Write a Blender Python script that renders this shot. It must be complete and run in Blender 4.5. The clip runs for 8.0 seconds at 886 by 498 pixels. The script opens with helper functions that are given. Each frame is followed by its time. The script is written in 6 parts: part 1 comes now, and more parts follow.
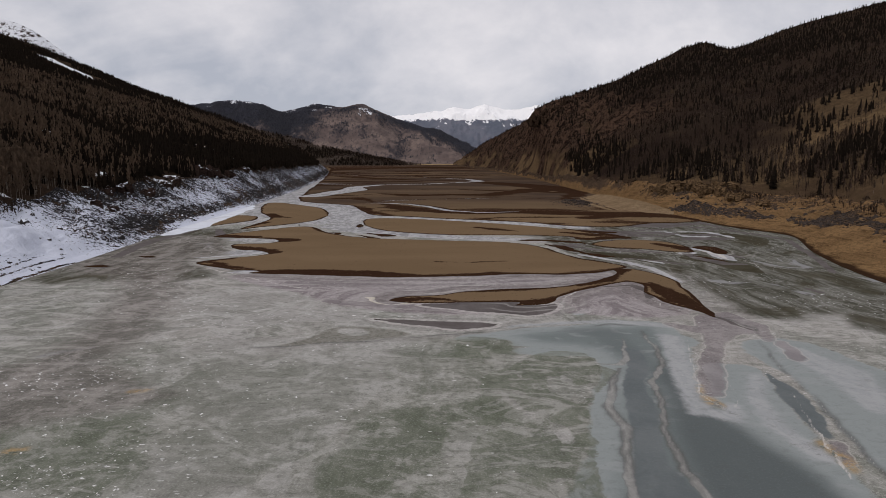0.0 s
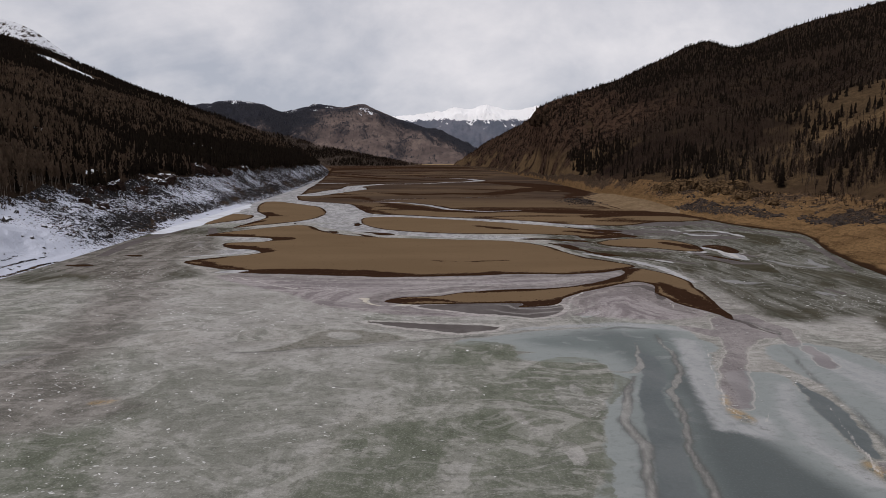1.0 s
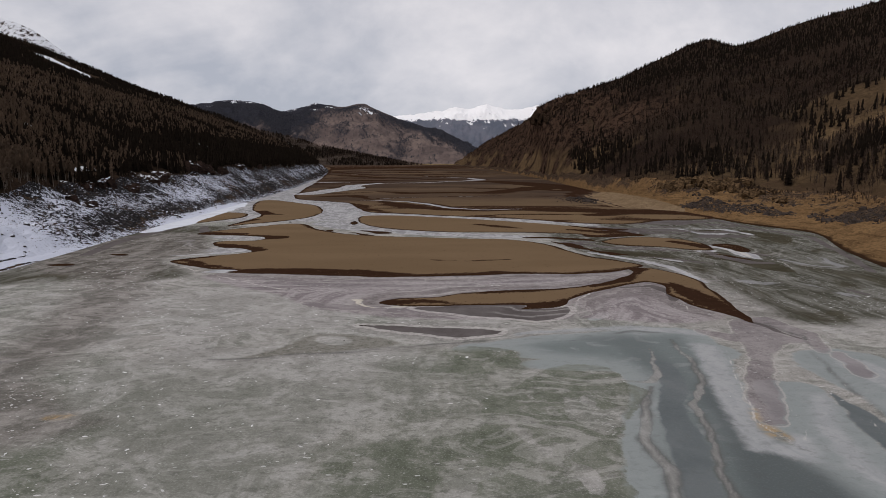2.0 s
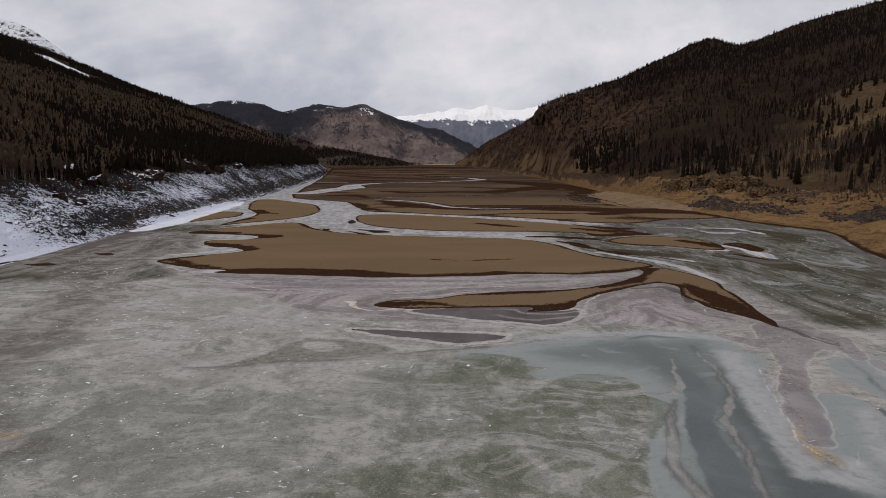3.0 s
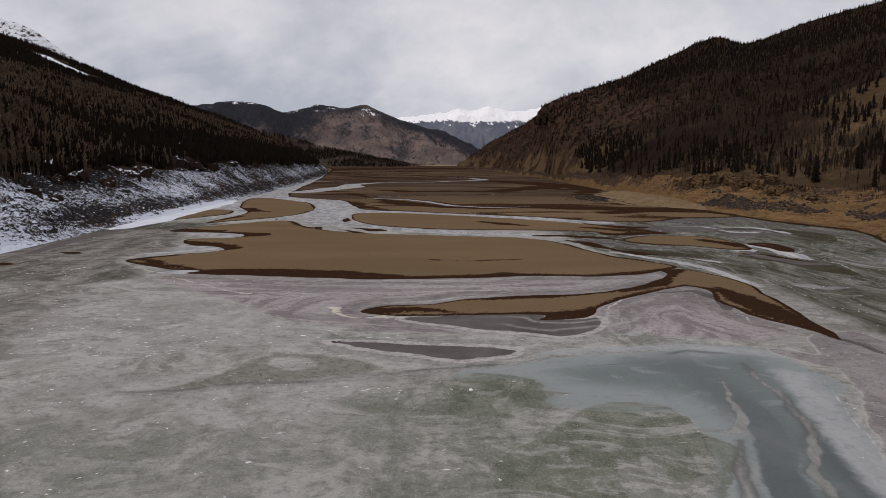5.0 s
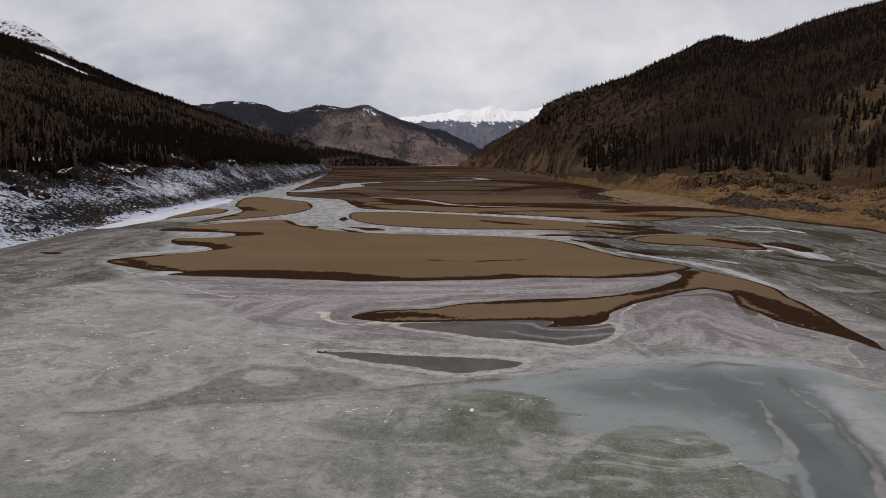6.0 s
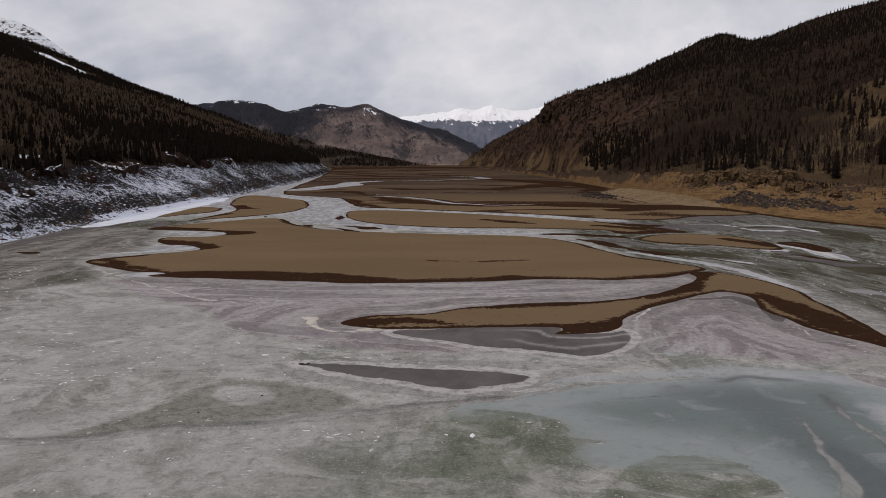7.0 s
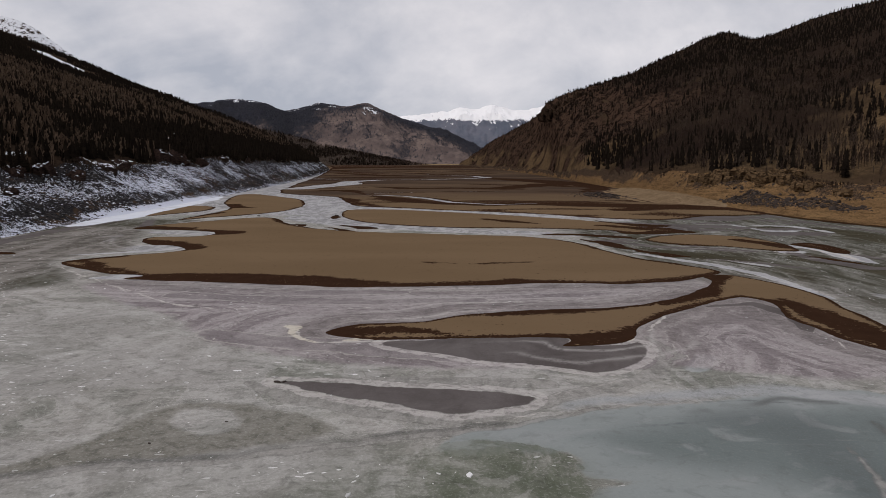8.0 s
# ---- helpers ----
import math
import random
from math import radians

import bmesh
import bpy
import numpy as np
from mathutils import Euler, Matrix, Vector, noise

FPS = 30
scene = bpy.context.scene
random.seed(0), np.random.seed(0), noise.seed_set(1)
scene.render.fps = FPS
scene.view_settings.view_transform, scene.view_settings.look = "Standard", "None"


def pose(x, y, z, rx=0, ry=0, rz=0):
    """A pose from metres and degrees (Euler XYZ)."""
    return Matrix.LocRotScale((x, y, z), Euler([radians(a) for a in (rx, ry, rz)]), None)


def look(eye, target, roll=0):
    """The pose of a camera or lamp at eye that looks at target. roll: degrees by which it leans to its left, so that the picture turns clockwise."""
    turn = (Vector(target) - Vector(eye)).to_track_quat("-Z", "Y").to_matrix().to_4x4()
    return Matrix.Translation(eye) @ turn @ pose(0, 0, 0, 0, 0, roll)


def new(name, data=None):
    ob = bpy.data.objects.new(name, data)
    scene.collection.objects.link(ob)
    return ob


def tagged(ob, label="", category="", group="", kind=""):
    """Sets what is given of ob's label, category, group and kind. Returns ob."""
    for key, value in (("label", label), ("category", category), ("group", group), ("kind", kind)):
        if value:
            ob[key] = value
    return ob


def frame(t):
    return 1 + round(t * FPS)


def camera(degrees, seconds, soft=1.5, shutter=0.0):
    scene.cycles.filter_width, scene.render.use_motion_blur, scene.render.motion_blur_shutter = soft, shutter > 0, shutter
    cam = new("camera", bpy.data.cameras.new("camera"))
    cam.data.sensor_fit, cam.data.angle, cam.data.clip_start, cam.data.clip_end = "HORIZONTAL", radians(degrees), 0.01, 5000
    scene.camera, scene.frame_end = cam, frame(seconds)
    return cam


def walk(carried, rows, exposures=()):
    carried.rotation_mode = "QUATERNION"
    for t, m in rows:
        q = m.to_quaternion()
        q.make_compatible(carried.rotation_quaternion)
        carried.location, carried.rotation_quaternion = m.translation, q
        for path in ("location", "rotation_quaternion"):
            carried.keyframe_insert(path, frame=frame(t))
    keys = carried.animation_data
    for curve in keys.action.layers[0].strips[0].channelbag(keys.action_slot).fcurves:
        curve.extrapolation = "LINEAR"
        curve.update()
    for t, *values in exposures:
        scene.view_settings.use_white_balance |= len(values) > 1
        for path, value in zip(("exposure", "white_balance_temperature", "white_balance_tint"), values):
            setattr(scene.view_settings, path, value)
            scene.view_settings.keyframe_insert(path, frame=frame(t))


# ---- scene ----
cam = camera(70.0, 8.0, soft=0.6)
PATH = [
    (0, (0.414, 0.812, 36.721), (0.387, 2.792, 36.44), 0.1),
    (0.5, (0.75, 5.73, 35.699), (0.721, 7.71, 35.418), 0.1),
    (1, (0.94, 10.63, 34.636), (0.909, 12.61, 34.357), 0.1),
    (1.5, (1.109, 15.408, 33.756), (1.078, 17.388, 33.477), 0.1),
    (3, (1.376, 29.966, 30.867), (1.342, 31.946, 30.591), 0.1),
    (3.5, (1.348, 34.672, 30.014), (1.313, 36.653, 29.74), 0.2),
    (4, (1.401, 39.26, 29.158), (1.366, 41.241, 28.884), 0.2),
    (4.5, (1.528, 43.874, 28.292), (1.491, 45.855, 28.02), 0.2),
    (6, (1.964, 58.609, 26.047), (1.92, 60.59, 25.777), 0.2),
    (6.5, (2.015, 63.249, 25.449), (1.97, 65.23, 25.179), 0.2),
    (7, (2.196, 67.875, 24.772), (2.15, 69.856, 24.501), 0.2),
    (7.5, (2.432, 72.475, 24.134), (2.385, 74.456, 23.865), 0.2),
    (8, (2.628, 77.01, 23.881), (2.581, 78.99, 23.609), 0.3),
]
walk(cam, [(t, look(eye, target, roll)) for t, eye, target, roll in PATH], exposures=((0.0, 0.0, 6600, 15), (8.0, -0.04, 6600, 15)))
# world and light: an overcast sky, the sun behind thin cloud to the west
SUN_ELEV, SUN_AZ = radians(48), radians(-125)
world = bpy.data.worlds.new("overcast")
scene.world = world
world.use_nodes = True
wt = world.node_tree
wt.nodes.clear()


def wnode(kind, **vals):
    n = wt.nodes.new(kind)
    for k, v in vals.items():
        n.inputs[k].default_value = v
    return n


sky = wt.nodes.new("ShaderNodeTexSky")
sky.sky_type = "NISHITA"
sky.sun_disc = False
sky.sun_elevation, sky.sun_rotation = SUN_ELEV, SUN_AZ
bg_sky = wnode("ShaderNodeBackground", Strength=0.1)
wt.links.new(sky.outputs["Color"], bg_sky.inputs["Color"])
coord = wt.nodes.new("ShaderNodeTexCoord")
split = wt.nodes.new("ShaderNodeSeparateXYZ")
wt.links.new(coord.outputs["Generated"], split.inputs[0])
lift = wt.nodes.new("ShaderNodeMath")
lift.operation = "ADD"
lift.inputs[1].default_value = 0.62
top = wt.nodes.new("ShaderNodeMath")
top.operation = "MAXIMUM"
top.inputs[1].default_value = 0.0
wt.links.new(split.outputs["Z"], top.inputs[0])
wt.links.new(top.outputs[0], lift.inputs[0])
flat = []
for axis in "XY":
    d = wt.nodes.new("ShaderNodeMath")
    d.operation = "DIVIDE"
    wt.links.new(split.outputs[axis], d.inputs[0])
    wt.links.new(lift.outputs[0], d.inputs[1])
    flat.append(d)
plane = wt.nodes.new("ShaderNodeCombineXYZ")
plane.inputs[2].default_value = 5.2
for i in (0, 1):
    wt.links.new(flat[i].outputs[0], plane.inputs[i])
big = wnode("ShaderNodeTexNoise", Scale=1.9, Detail=9.0, Roughness=0.56, Distortion=0.5)
wt.links.new(plane.outputs[0], big.inputs["Vector"])
ramp = wt.nodes.new("ShaderNodeValToRGB")
ramp.color_ramp.elements[0].position, ramp.color_ramp.elements[0].color = 0.38, (0.515, 0.565, 0.645, 1)
ramp.color_ramp.elements[1].position, ramp.color_ramp.elements[1].color = 0.60, (0.935, 0.945, 0.972, 1)
puff = wnode("ShaderNodeTexNoise", Scale=6.0, Detail=7.0, Roughness=0.55, Distortion=0.2)
wt.links.new(plane.outputs[0], puff.inputs["Vector"])
cover = wnode("ShaderNodeMix", Factor=0.34)
wt.links.new(big.outputs["Fac"], cover.inputs["A"])
wt.links.new(puff.outputs["Fac"], cover.inputs["B"])
wt.links.new(cover.outputs["Result"], ramp.inputs["Fac"])
bg_cloud = wnode("ShaderNodeBackground", Strength=0.88)
rise = wt.nodes.new("ShaderNodeMapRange")
rise.inputs["From Max"].default_value = 0.22
rise.inputs["To Min"].default_value, rise.inputs["To Max"].default_value = 0.865, 0.785
wt.links.new(top.outputs[0], rise.inputs["Value"])
wt.links.new(rise.outputs["Result"], bg_cloud.inputs["Strength"])
wt.links.new(ramp.outputs["Color"], bg_cloud.inputs["Color"])
both = wnode("ShaderNodeMixShader", Fac=0.95)
wt.links.new(bg_sky.outputs[0], both.inputs[1])
wt.links.new(bg_cloud.outputs[0], both.inputs[2])
wout = wt.nodes.new("ShaderNodeOutputWorld")
wt.links.new(both.outputs[0], wout.inputs["Surface"])

sun_data = bpy.data.lights.new("sun", "SUN")
sun_data.energy, sun_data.angle, sun_data.color = 1.15, radians(12), (1.0, 0.95, 0.88)
sun = new("sun", sun_data)
sun.matrix_world = look((0, 0, 0), (-math.sin(SUN_AZ) * math.cos(SUN_ELEV), -math.cos(SUN_AZ) * math.cos(SUN_ELEV), -math.sin(SUN_ELEV)))
scene.view_settings.exposure = 0.0


# ---- arithmetic on arrays ----
def _hash(ix, iy, seed):
    h = (ix.astype(np.int64) * 374761393 + iy.astype(np.int64) * 668265263 + seed * 974711) & 0xFFFFFFFF
    h = ((h ^ (h >> 13)) * 1274126177) & 0xFFFFFFFF
    return ((h ^ (h >> 16)) & 0xFFFF) / 32767.5 - 1.0


def vnoise(x, y, seed=0):
    ix, iy = np.floor(x), np.floor(y)
    fx, fy = x - ix, y - iy
    fx, fy = fx * fx * fx * (fx * (fx * 6 - 15) + 10), fy * fy * fy * (fy * (fy * 6 - 15) + 10)
    a, b = _hash(ix, iy, seed), _hash(ix + 1, iy, seed)
    c, d = _hash(ix, iy + 1, seed), _hash(ix + 1, iy + 1, seed)
    return (a + (b - a) * fx) * (1 - fy) + (c + (d - c) * fx) * fy


def fbm(x, y, seed=0, octaves=4):
    total, amp, norm = 0.0, 1.0, 0.0
    for o in range(octaves):
        k = 2.0 ** o
        total = total + amp * vnoise(x * k + 17.3 * o, y * k - 9.1 * o, seed + o)
        norm += amp
        amp *= 0.5
    return total / norm


def smooth(a, b, v):
    t = np.clip((v - a) / (b - a), 0, 1)
    return t * t * (3 - 2 * t)


def catmull(pts, per=5, closed=False):
    p = np.array(pts, float)
    n = len(p)
    out = []
    for i in range(n if closed else n - 1):
        ids = [(i + k) % n if closed else min(max(i + k, 0), n - 1) for k in (-1, 0, 1, 2)]
        a, b, c, d = p[ids]
        for j in range(per):
            t = j / per
            out.append(0.5 * (2 * b + (c - a) * t + (2 * a - 5 * b + 4 * c - d) * t * t + (3 * b - a - 3 * c + d) * t ** 3))
    if not closed:
        out.append(p[-1])
    return np.array(out)


def inside(x, y, poly):
    """Distance in from the outline of poly: positive inside."""
    best = np.full(x.shape, 1e9)
    odd = np.zeros(x.shape, bool)
    for (ax, ay), (bx, by) in zip(poly, np.roll(poly, -1, 0)):
        dx, dy = bx - ax, by - ay
        t = np.clip(((x - ax) * dx + (y - ay) * dy) / (dx * dx + dy * dy + 1e-9), 0, 1)
        best = np.minimum(best, (x - ax - t * dx) ** 2 + (y - ay - t * dy) ** 2)
        if ay != by:
            odd ^= ((ay > y) != (by > y)) & (x < dx * (y - ay) / (by - ay) + ax)
    return np.sqrt(best) * np.where(odd, 1, -1)


def stroke(x, y, pts, reach=12):
    """Distance in from the edge of a chain of points (x, y, half width): positive inside."""
    best = np.full(x.shape, -1e9)
    for (ax, ay, ar), (bx, by, br) in zip(pts, pts[1:]):
        dx, dy = bx - ax, by - ay
        far = max(ar, br) + reach
        near = (x > min(ax, bx) - far) & (x < max(ax, bx) + far) & (y > min(ay, by) - far) & (y < max(ay, by) + far)
        px, py = x[near], y[near]
        t = np.clip(((px - ax) * dx + (py - ay) * dy) / (dx * dx + dy * dy + 1e-9), 0, 1)
        best[near] = np.maximum(best[near], ar + (br - ar) * t - np.hypot(px - ax - t * dx, py - ay - t * dy))
    return best


def mesh_of(name, verts, faces, mats, attrs=None, index=None, shade=True):
    """A mesh from arrays; faces all of one size."""
    me = bpy.data.meshes.new(name)
    faces = np.asarray(faces, np.int32)
    k = faces.shape[1]
    me.vertices.add(len(verts))
    me.vertices.foreach_set("co", np.asarray(verts, np.float32).ravel())
    me.loops.add(faces.size)
    me.loops.foreach_set("vertex_index", faces.ravel())
    me.polygons.add(len(faces))
    me.polygons.foreach_set("loop_start", np.arange(0, faces.size, k, dtype=np.int32))
    me.polygons.foreach_set("loop_total", np.full(len(faces), k, np.int32))
    if index is not None:
        me.polygons.foreach_set("material_index", np.asarray(index, np.int32))
    me.polygons.foreach_set("use_smooth", np.full(len(faces), shade))
    for m in mats:
        me.materials.append(m)
    for key, val in (attrs or {}).items():
        me.attributes.new(key, "FLOAT", "POINT").data.foreach_set("value", np.asarray(val, np.float32).ravel())
    me.update(calc_edges=True)
    me.validate()
    return me


def sheet(name, x, y, z, mats, attrs=None, keep=None):
    """A mesh over a grid of points; keep leaves out the cells with no kept corner."""
    n, m = x.shape
    ids = np.arange(n * m).reshape(n, m)
    q = np.stack([ids[:-1, :-1], ids[:-1, 1:], ids[1:, 1:], ids[1:, :-1]], -1).reshape(-1, 4)
    v = np.stack([x, y, z], -1).reshape(-1, 3)
    a = {k: np.asarray(w).reshape(-1) for k, w in (attrs or {}).items()}
    if keep is not None:
        q = q[keep.reshape(-1)[q].any(1)]
        used = np.unique(q)
        back = np.zeros(n * m, np.int64)
        back[used] = np.arange(len(used))
        v, q, a = v[used], back[q], {k: w[used] for k, w in a.items()}
    p = v[q[0]]
    if np.cross(p[1] - p[0], p[2] - p[0])[2] < 0:
        q = q[:, ::-1]
    return mesh_of(name, v, q, mats, a)


def part(name, me, parent, label=""):
    ob = new(name, me)
    ob.parent = parent
    return tagged(ob, label)


# ---- materials ----
class Mat:
    """A node material with short ways to its usual nodes."""

    def __init__(self, name, rough=0.8, spec=0.3):
        self.m = bpy.data.materials.new(name)
        self.m.use_nodes = True
        self.t = self.m.node_tree
        self.b = self.t.nodes["Principled BSDF"]
        self.b.inputs["Roughness"].default_value = rough
        self.b.inputs["Specular IOR Level"].default_value = spec
        self.pos = self.t.nodes.new("ShaderNodeNewGeometry")

    def put(self, src, dst):
        self.t.links.new(src, dst)

    def attr(self, name):
        n = self.t.nodes.new("ShaderNodeAttribute")
        n.attribute_name = name
        return n.outputs["Fac"]

    def scaled(self, sx, sy, sz):
        n = self.t.nodes.new("ShaderNodeVectorMath")
        n.operation = "MULTIPLY"
        n.inputs[1].default_value = (sx, sy, sz)
        self.put(self.pos.outputs["Position"], n.inputs[0])
        return n.outputs[0]

    def noise(self, size, detail=4.0, rough=0.55, stretch=(1, 1, 1), warp=0.0):
        n = self.t.nodes.new("ShaderNodeTexNoise")
        n.inputs["Scale"].default_value = 1.0
        n.inputs["Detail"].default_value, n.inputs["Roughness"].default_value = detail, rough
        n.inputs["Distortion"].default_value = warp
        self.put(self.scaled(*(k / size for k in stretch)), n.inputs["Vector"])
        return n.outputs["Fac"]

    def noise_at(self, along, size, detail=4.0, rough=0.55, drift=30.0):
        """Noise in bands across a field that is in metres, slowly changing over the ground."""
        n, v = self.t.nodes.new("ShaderNodeTexNoise"), self.t.nodes.new("ShaderNodeCombineXYZ")
        p = self.t.nodes.new("ShaderNodeSeparateXYZ")
        self.put(self.scaled(1 / drift, 1 / drift, 0), p.inputs[0])
        self.put(p.outputs[0], v.inputs[0])
        self.put(p.outputs[1], v.inputs[1])
        self.put(self.math("DIVIDE", along, size), v.inputs[2])
        n.inputs["Scale"].default_value, n.inputs["Detail"].default_value, n.inputs["Roughness"].default_value = 1.0, detail, rough
        self.put(v.outputs[0], n.inputs["Vector"])
        return n.outputs["Fac"]

    def math(self, op, a, b=0.0):
        n = self.t.nodes.new("ShaderNodeMath")
        n.operation = op
        for i, v in enumerate((a, b)):
            if isinstance(v, (int, float)):
                n.inputs[i].default_value = v
            else:
                self.put(v, n.inputs[i])
        return n.outputs[0]

    def step(self, v, lo, hi):
        n = self.t.nodes.new("ShaderNodeMapRange")
        n.interpolation_type = "SMOOTHSTEP"
        n.inputs["From Min"].default_value, n.inputs["From Max"].default_value = lo, hi
        self.put(v, n.inputs["Value"])
        return n.outputs["Result"]

    def mix(self, fac, a, b):
        n = self.t.nodes.new("ShaderNodeMix")
        n.data_type = "RGBA"
        for i, v in ((0, fac), (6, a), (7, b)):
            if isinstance(v, tuple):
                n.inputs[i].default_value = (*v, 1)
            elif isinstance(v, (int, float)):
                n.inputs[i].default_value = v
            else:
                self.put(v, n.inputs[i])
        return n.outputs[2]

    def random(self):
        return self.pos.outputs["Random Per Island"]

    def own(self):
        return self.t.nodes.new("ShaderNodeObjectInfo").outputs["Random"]

    def colour(self, c):
        if isinstance(c, tuple):
            self.b.inputs["Base Color"].default_value = (*c, 1)
        else:
            self.put(c, self.b.inputs["Base Color"])

    def rough(self, v):
        self.put(v, self.b.inputs["Roughness"])

    def bump(self, v, height, strength=0.6):
        n = self.t.nodes.new("ShaderNodeBump")
        n.inputs["Distance"].default_value, n.inputs["Strength"].default_value = height, strength
        self.put(v, n.inputs["Height"])
        self.put(n.outputs[0], self.b.inputs["Normal"])


def ice_material():
    m = Mat("lake_ice", 0.6, 0.0)
    mul, add, sub = (lambda a, b: m.math("MULTIPLY", a, b)), (lambda a, b: m.math("ADD", a, b)), (lambda a, b: m.math("SUBTRACT", a, b))
    large, mid = m.noise(40, 7, 0.66, (1, 0.8, 1), 0.6), m.noise(8, 8, 0.68, (0.9, 0.8, 1), 0.7)
    fine, grain = m.noise(1.1, 5, 0.65, (0.8, 1, 1), 0.6), m.noise(0.28, 3, 0.6)
    ragged = add(mul(sub(m.noise(2.6, 7, 0.68, (1, 0.8, 1), 0.8), 0.5), 0.55), mul(sub(fine, 0.5), 0.16))

    def edge(name, wild=1.0, soft=0.05, at=0.5):
        """A field with a ragged edge: 0 to 1 over four metres in the mesh, cut at its middle."""
        return m.step(add(m.attr(name), mul(ragged, wild)), at - soft, at + soft)

    def rim(name, lo, hi, wild=0.6):
        v = add(m.attr(name), mul(ragged, wild))
        return mul(m.step(v, lo - 0.03, lo + 0.01), m.step(v, hi + 0.02, hi - 0.02))

    c = m.mix(m.step(large, 0.36, 0.60), (0.186, 0.192, 0.164), (0.318, 0.304, 0.281))
    c = m.mix(mul(m.step(mid, 0.52, 0.60), 0.42), c, (0.43, 0.418, 0.390))
    c = m.mix(mul(m.step(mid, 0.45, 0.38), 0.45), c, (0.168, 0.174, 0.148))
    film = m.noise(24, 9, 0.6, (1, 0.7, 1), 1.6)
    c = m.mix(mul(m.step(film, 0.535, 0.55), 0.4), c, (0.40, 0.39, 0.375))
    c = m.mix(mul(m.step(m.math("ABSOLUTE", sub(film, 0.54)), 0.010, 0.0), 0.35), c, (0.47, 0.455, 0.43))
    brushed = m.noise(1.6, 7, 0.72, (1.0, 0.35, 1), 1.2)
    c = m.mix(mul(m.step(brushed, 0.53, 0.66), 0.22), c, (0.48, 0.47, 0.45))
    c = m.mix(mul(m.step(brushed, 0.47, 0.34), 0.24), c, (0.14, 0.138, 0.12))
    wisp = m.noise(9.0, 10, 0.66, (0.7, 1.1, 1), 2.6)
    c = m.mix(mul(m.step(wisp, 0.53, 0.58), 0.50), c, (0.44, 0.428, 0.402))
    c = m.mix(mul(m.step(wisp, 0.47, 0.41), 0.45), c, (0.150, 0.154, 0.132))
    ripple = m.math("ABSOLUTE", sub(m.noise(3.2, 7, 0.66, (0.5, 1.6, 1), 2.4), 0.5))
    c = m.mix(mul(mul(m.step(ripple, 0.014, 0.0), m.step(m.noise(14, 4), 0.44, 0.60)), 0.55), c, (0.56, 0.545, 0.51))
    c = m.mix(mul(m.step(add(m.attr("cloud"), mul(sub(wisp, 0.5), 1.6)), 0.30, 0.56), 0.62), c, m.mix(m.step(mid, 0.40, 0.62), (0.285, 0.274, 0.256), (0.400, 0.390, 0.370)))
    thread = m.math("ABSOLUTE", sub(m.noise(11, 6, 0.6, (0.8, 1, 1), 1.4), 0.5))
    c = m.mix(mul(m.step(thread, 0.009, 0.0), 0.35), c, (0.50, 0.485, 0.46))
    flow = m.noise(4.5, 8, 0.7, (1, 0.22, 1), 0.8)
    braid = m.noise(17, 7, 0.62, (1, 0.5, 1), 1.0)
    rill = m.math("ABSOLUTE", sub(braid, 0.53))
    olive = m.mix(m.step(mid, 0.4, 0.6), (0.050, 0.044, 0.029), (0.074, 0.067, 0.047))
    flowing = m.mix(m.step(flow, 0.36, 0.66), (0.062, 0.060, 0.044), (0.182, 0.177, 0.156))
    flowing = m.mix(mul(m.step(braid, 0.47, 0.38), 0.85), flowing, olive)
    flowing = m.mix(mul(m.step(braid, 0.60, 0.66), 0.7), flowing, (0.30, 0.30, 0.305))
    flowing = m.mix(mul(m.step(rill, 0.010, 0.0), 0.5), flowing, (0.36, 0.355, 0.34))
    # bands that follow the old water lines
    scuff = m.noise(6, 9, 0.72, (1, 0.45, 1), 1.4)
    place = m.t.nodes.new("ShaderNodeSeparateXYZ")
    m.put(m.pos.outputs["Position"], place.inputs[0])
    upstream = m.step(place.outputs["Y"], 170.0, 230.0)
    level = m.attr("level")
    bands = m.noise_at(add(level, mul(ragged, 3.5)), 3.4, 6, 0.62)
    # clear blue ice
    deep = m.step(add(m.attr("depth"), mul(sub(large, 0.5), 0.5)), 0.15, 0.75)
    clear = m.mix(deep, (0.250, 0.274, 0.267), (0.146, 0.171, 0.166))
    clear = m.mix(mul(m.step(m.noise(10, 6, 0.6, (0.8, 1.4, 1), 1.5), 0.53, 0.62), 0.45), clear, (0.30, 0.312, 0.308))
    c = m.mix(edge("blue", 1.0, 0.12), c, clear)
    c = m.mix(m.attr("melt_soft"), c, (0.088, 0.102, 0.102))
    c = m.mix(edge("melt", 0.5, 0.06), c, m.mix(m.step(mid, 0.3, 0.7), (0.082, 0.098, 0.10), (0.125, 0.14, 0.14)))
    # green ice with a torn edge
    gaps = m.step(add(mid, mul(fine, 0.35)), 0.76, 0.66)
    weed = m.mix(m.step(add(mul(mid, 0.6), mul(brushed, 0.4)), 0.40, 0.58), (0.104, 0.116, 0.084), (0.172, 0.181, 0.144))
    weed = m.mix(mul(m.step(wisp, 0.53, 0.58), 0.5), weed, (0.262, 0.262, 0.232))
    c = m.mix(mul(m.attr("shade"), add(0.45, mul(gaps, 0.45))), c, weed)
    c = m.mix(mul(edge("green", 1.5, 0.04), add(0.45, mul(m.step(wisp, 0.56, 0.46), 0.40))), c, weed)
    c = m.mix(mul(edge("tongue", 0.9, 0.12), 0.75), c, m.mix(m.step(fine, 0.35, 0.65), (0.138, 0.132, 0.106), (0.200, 0.190, 0.162)))
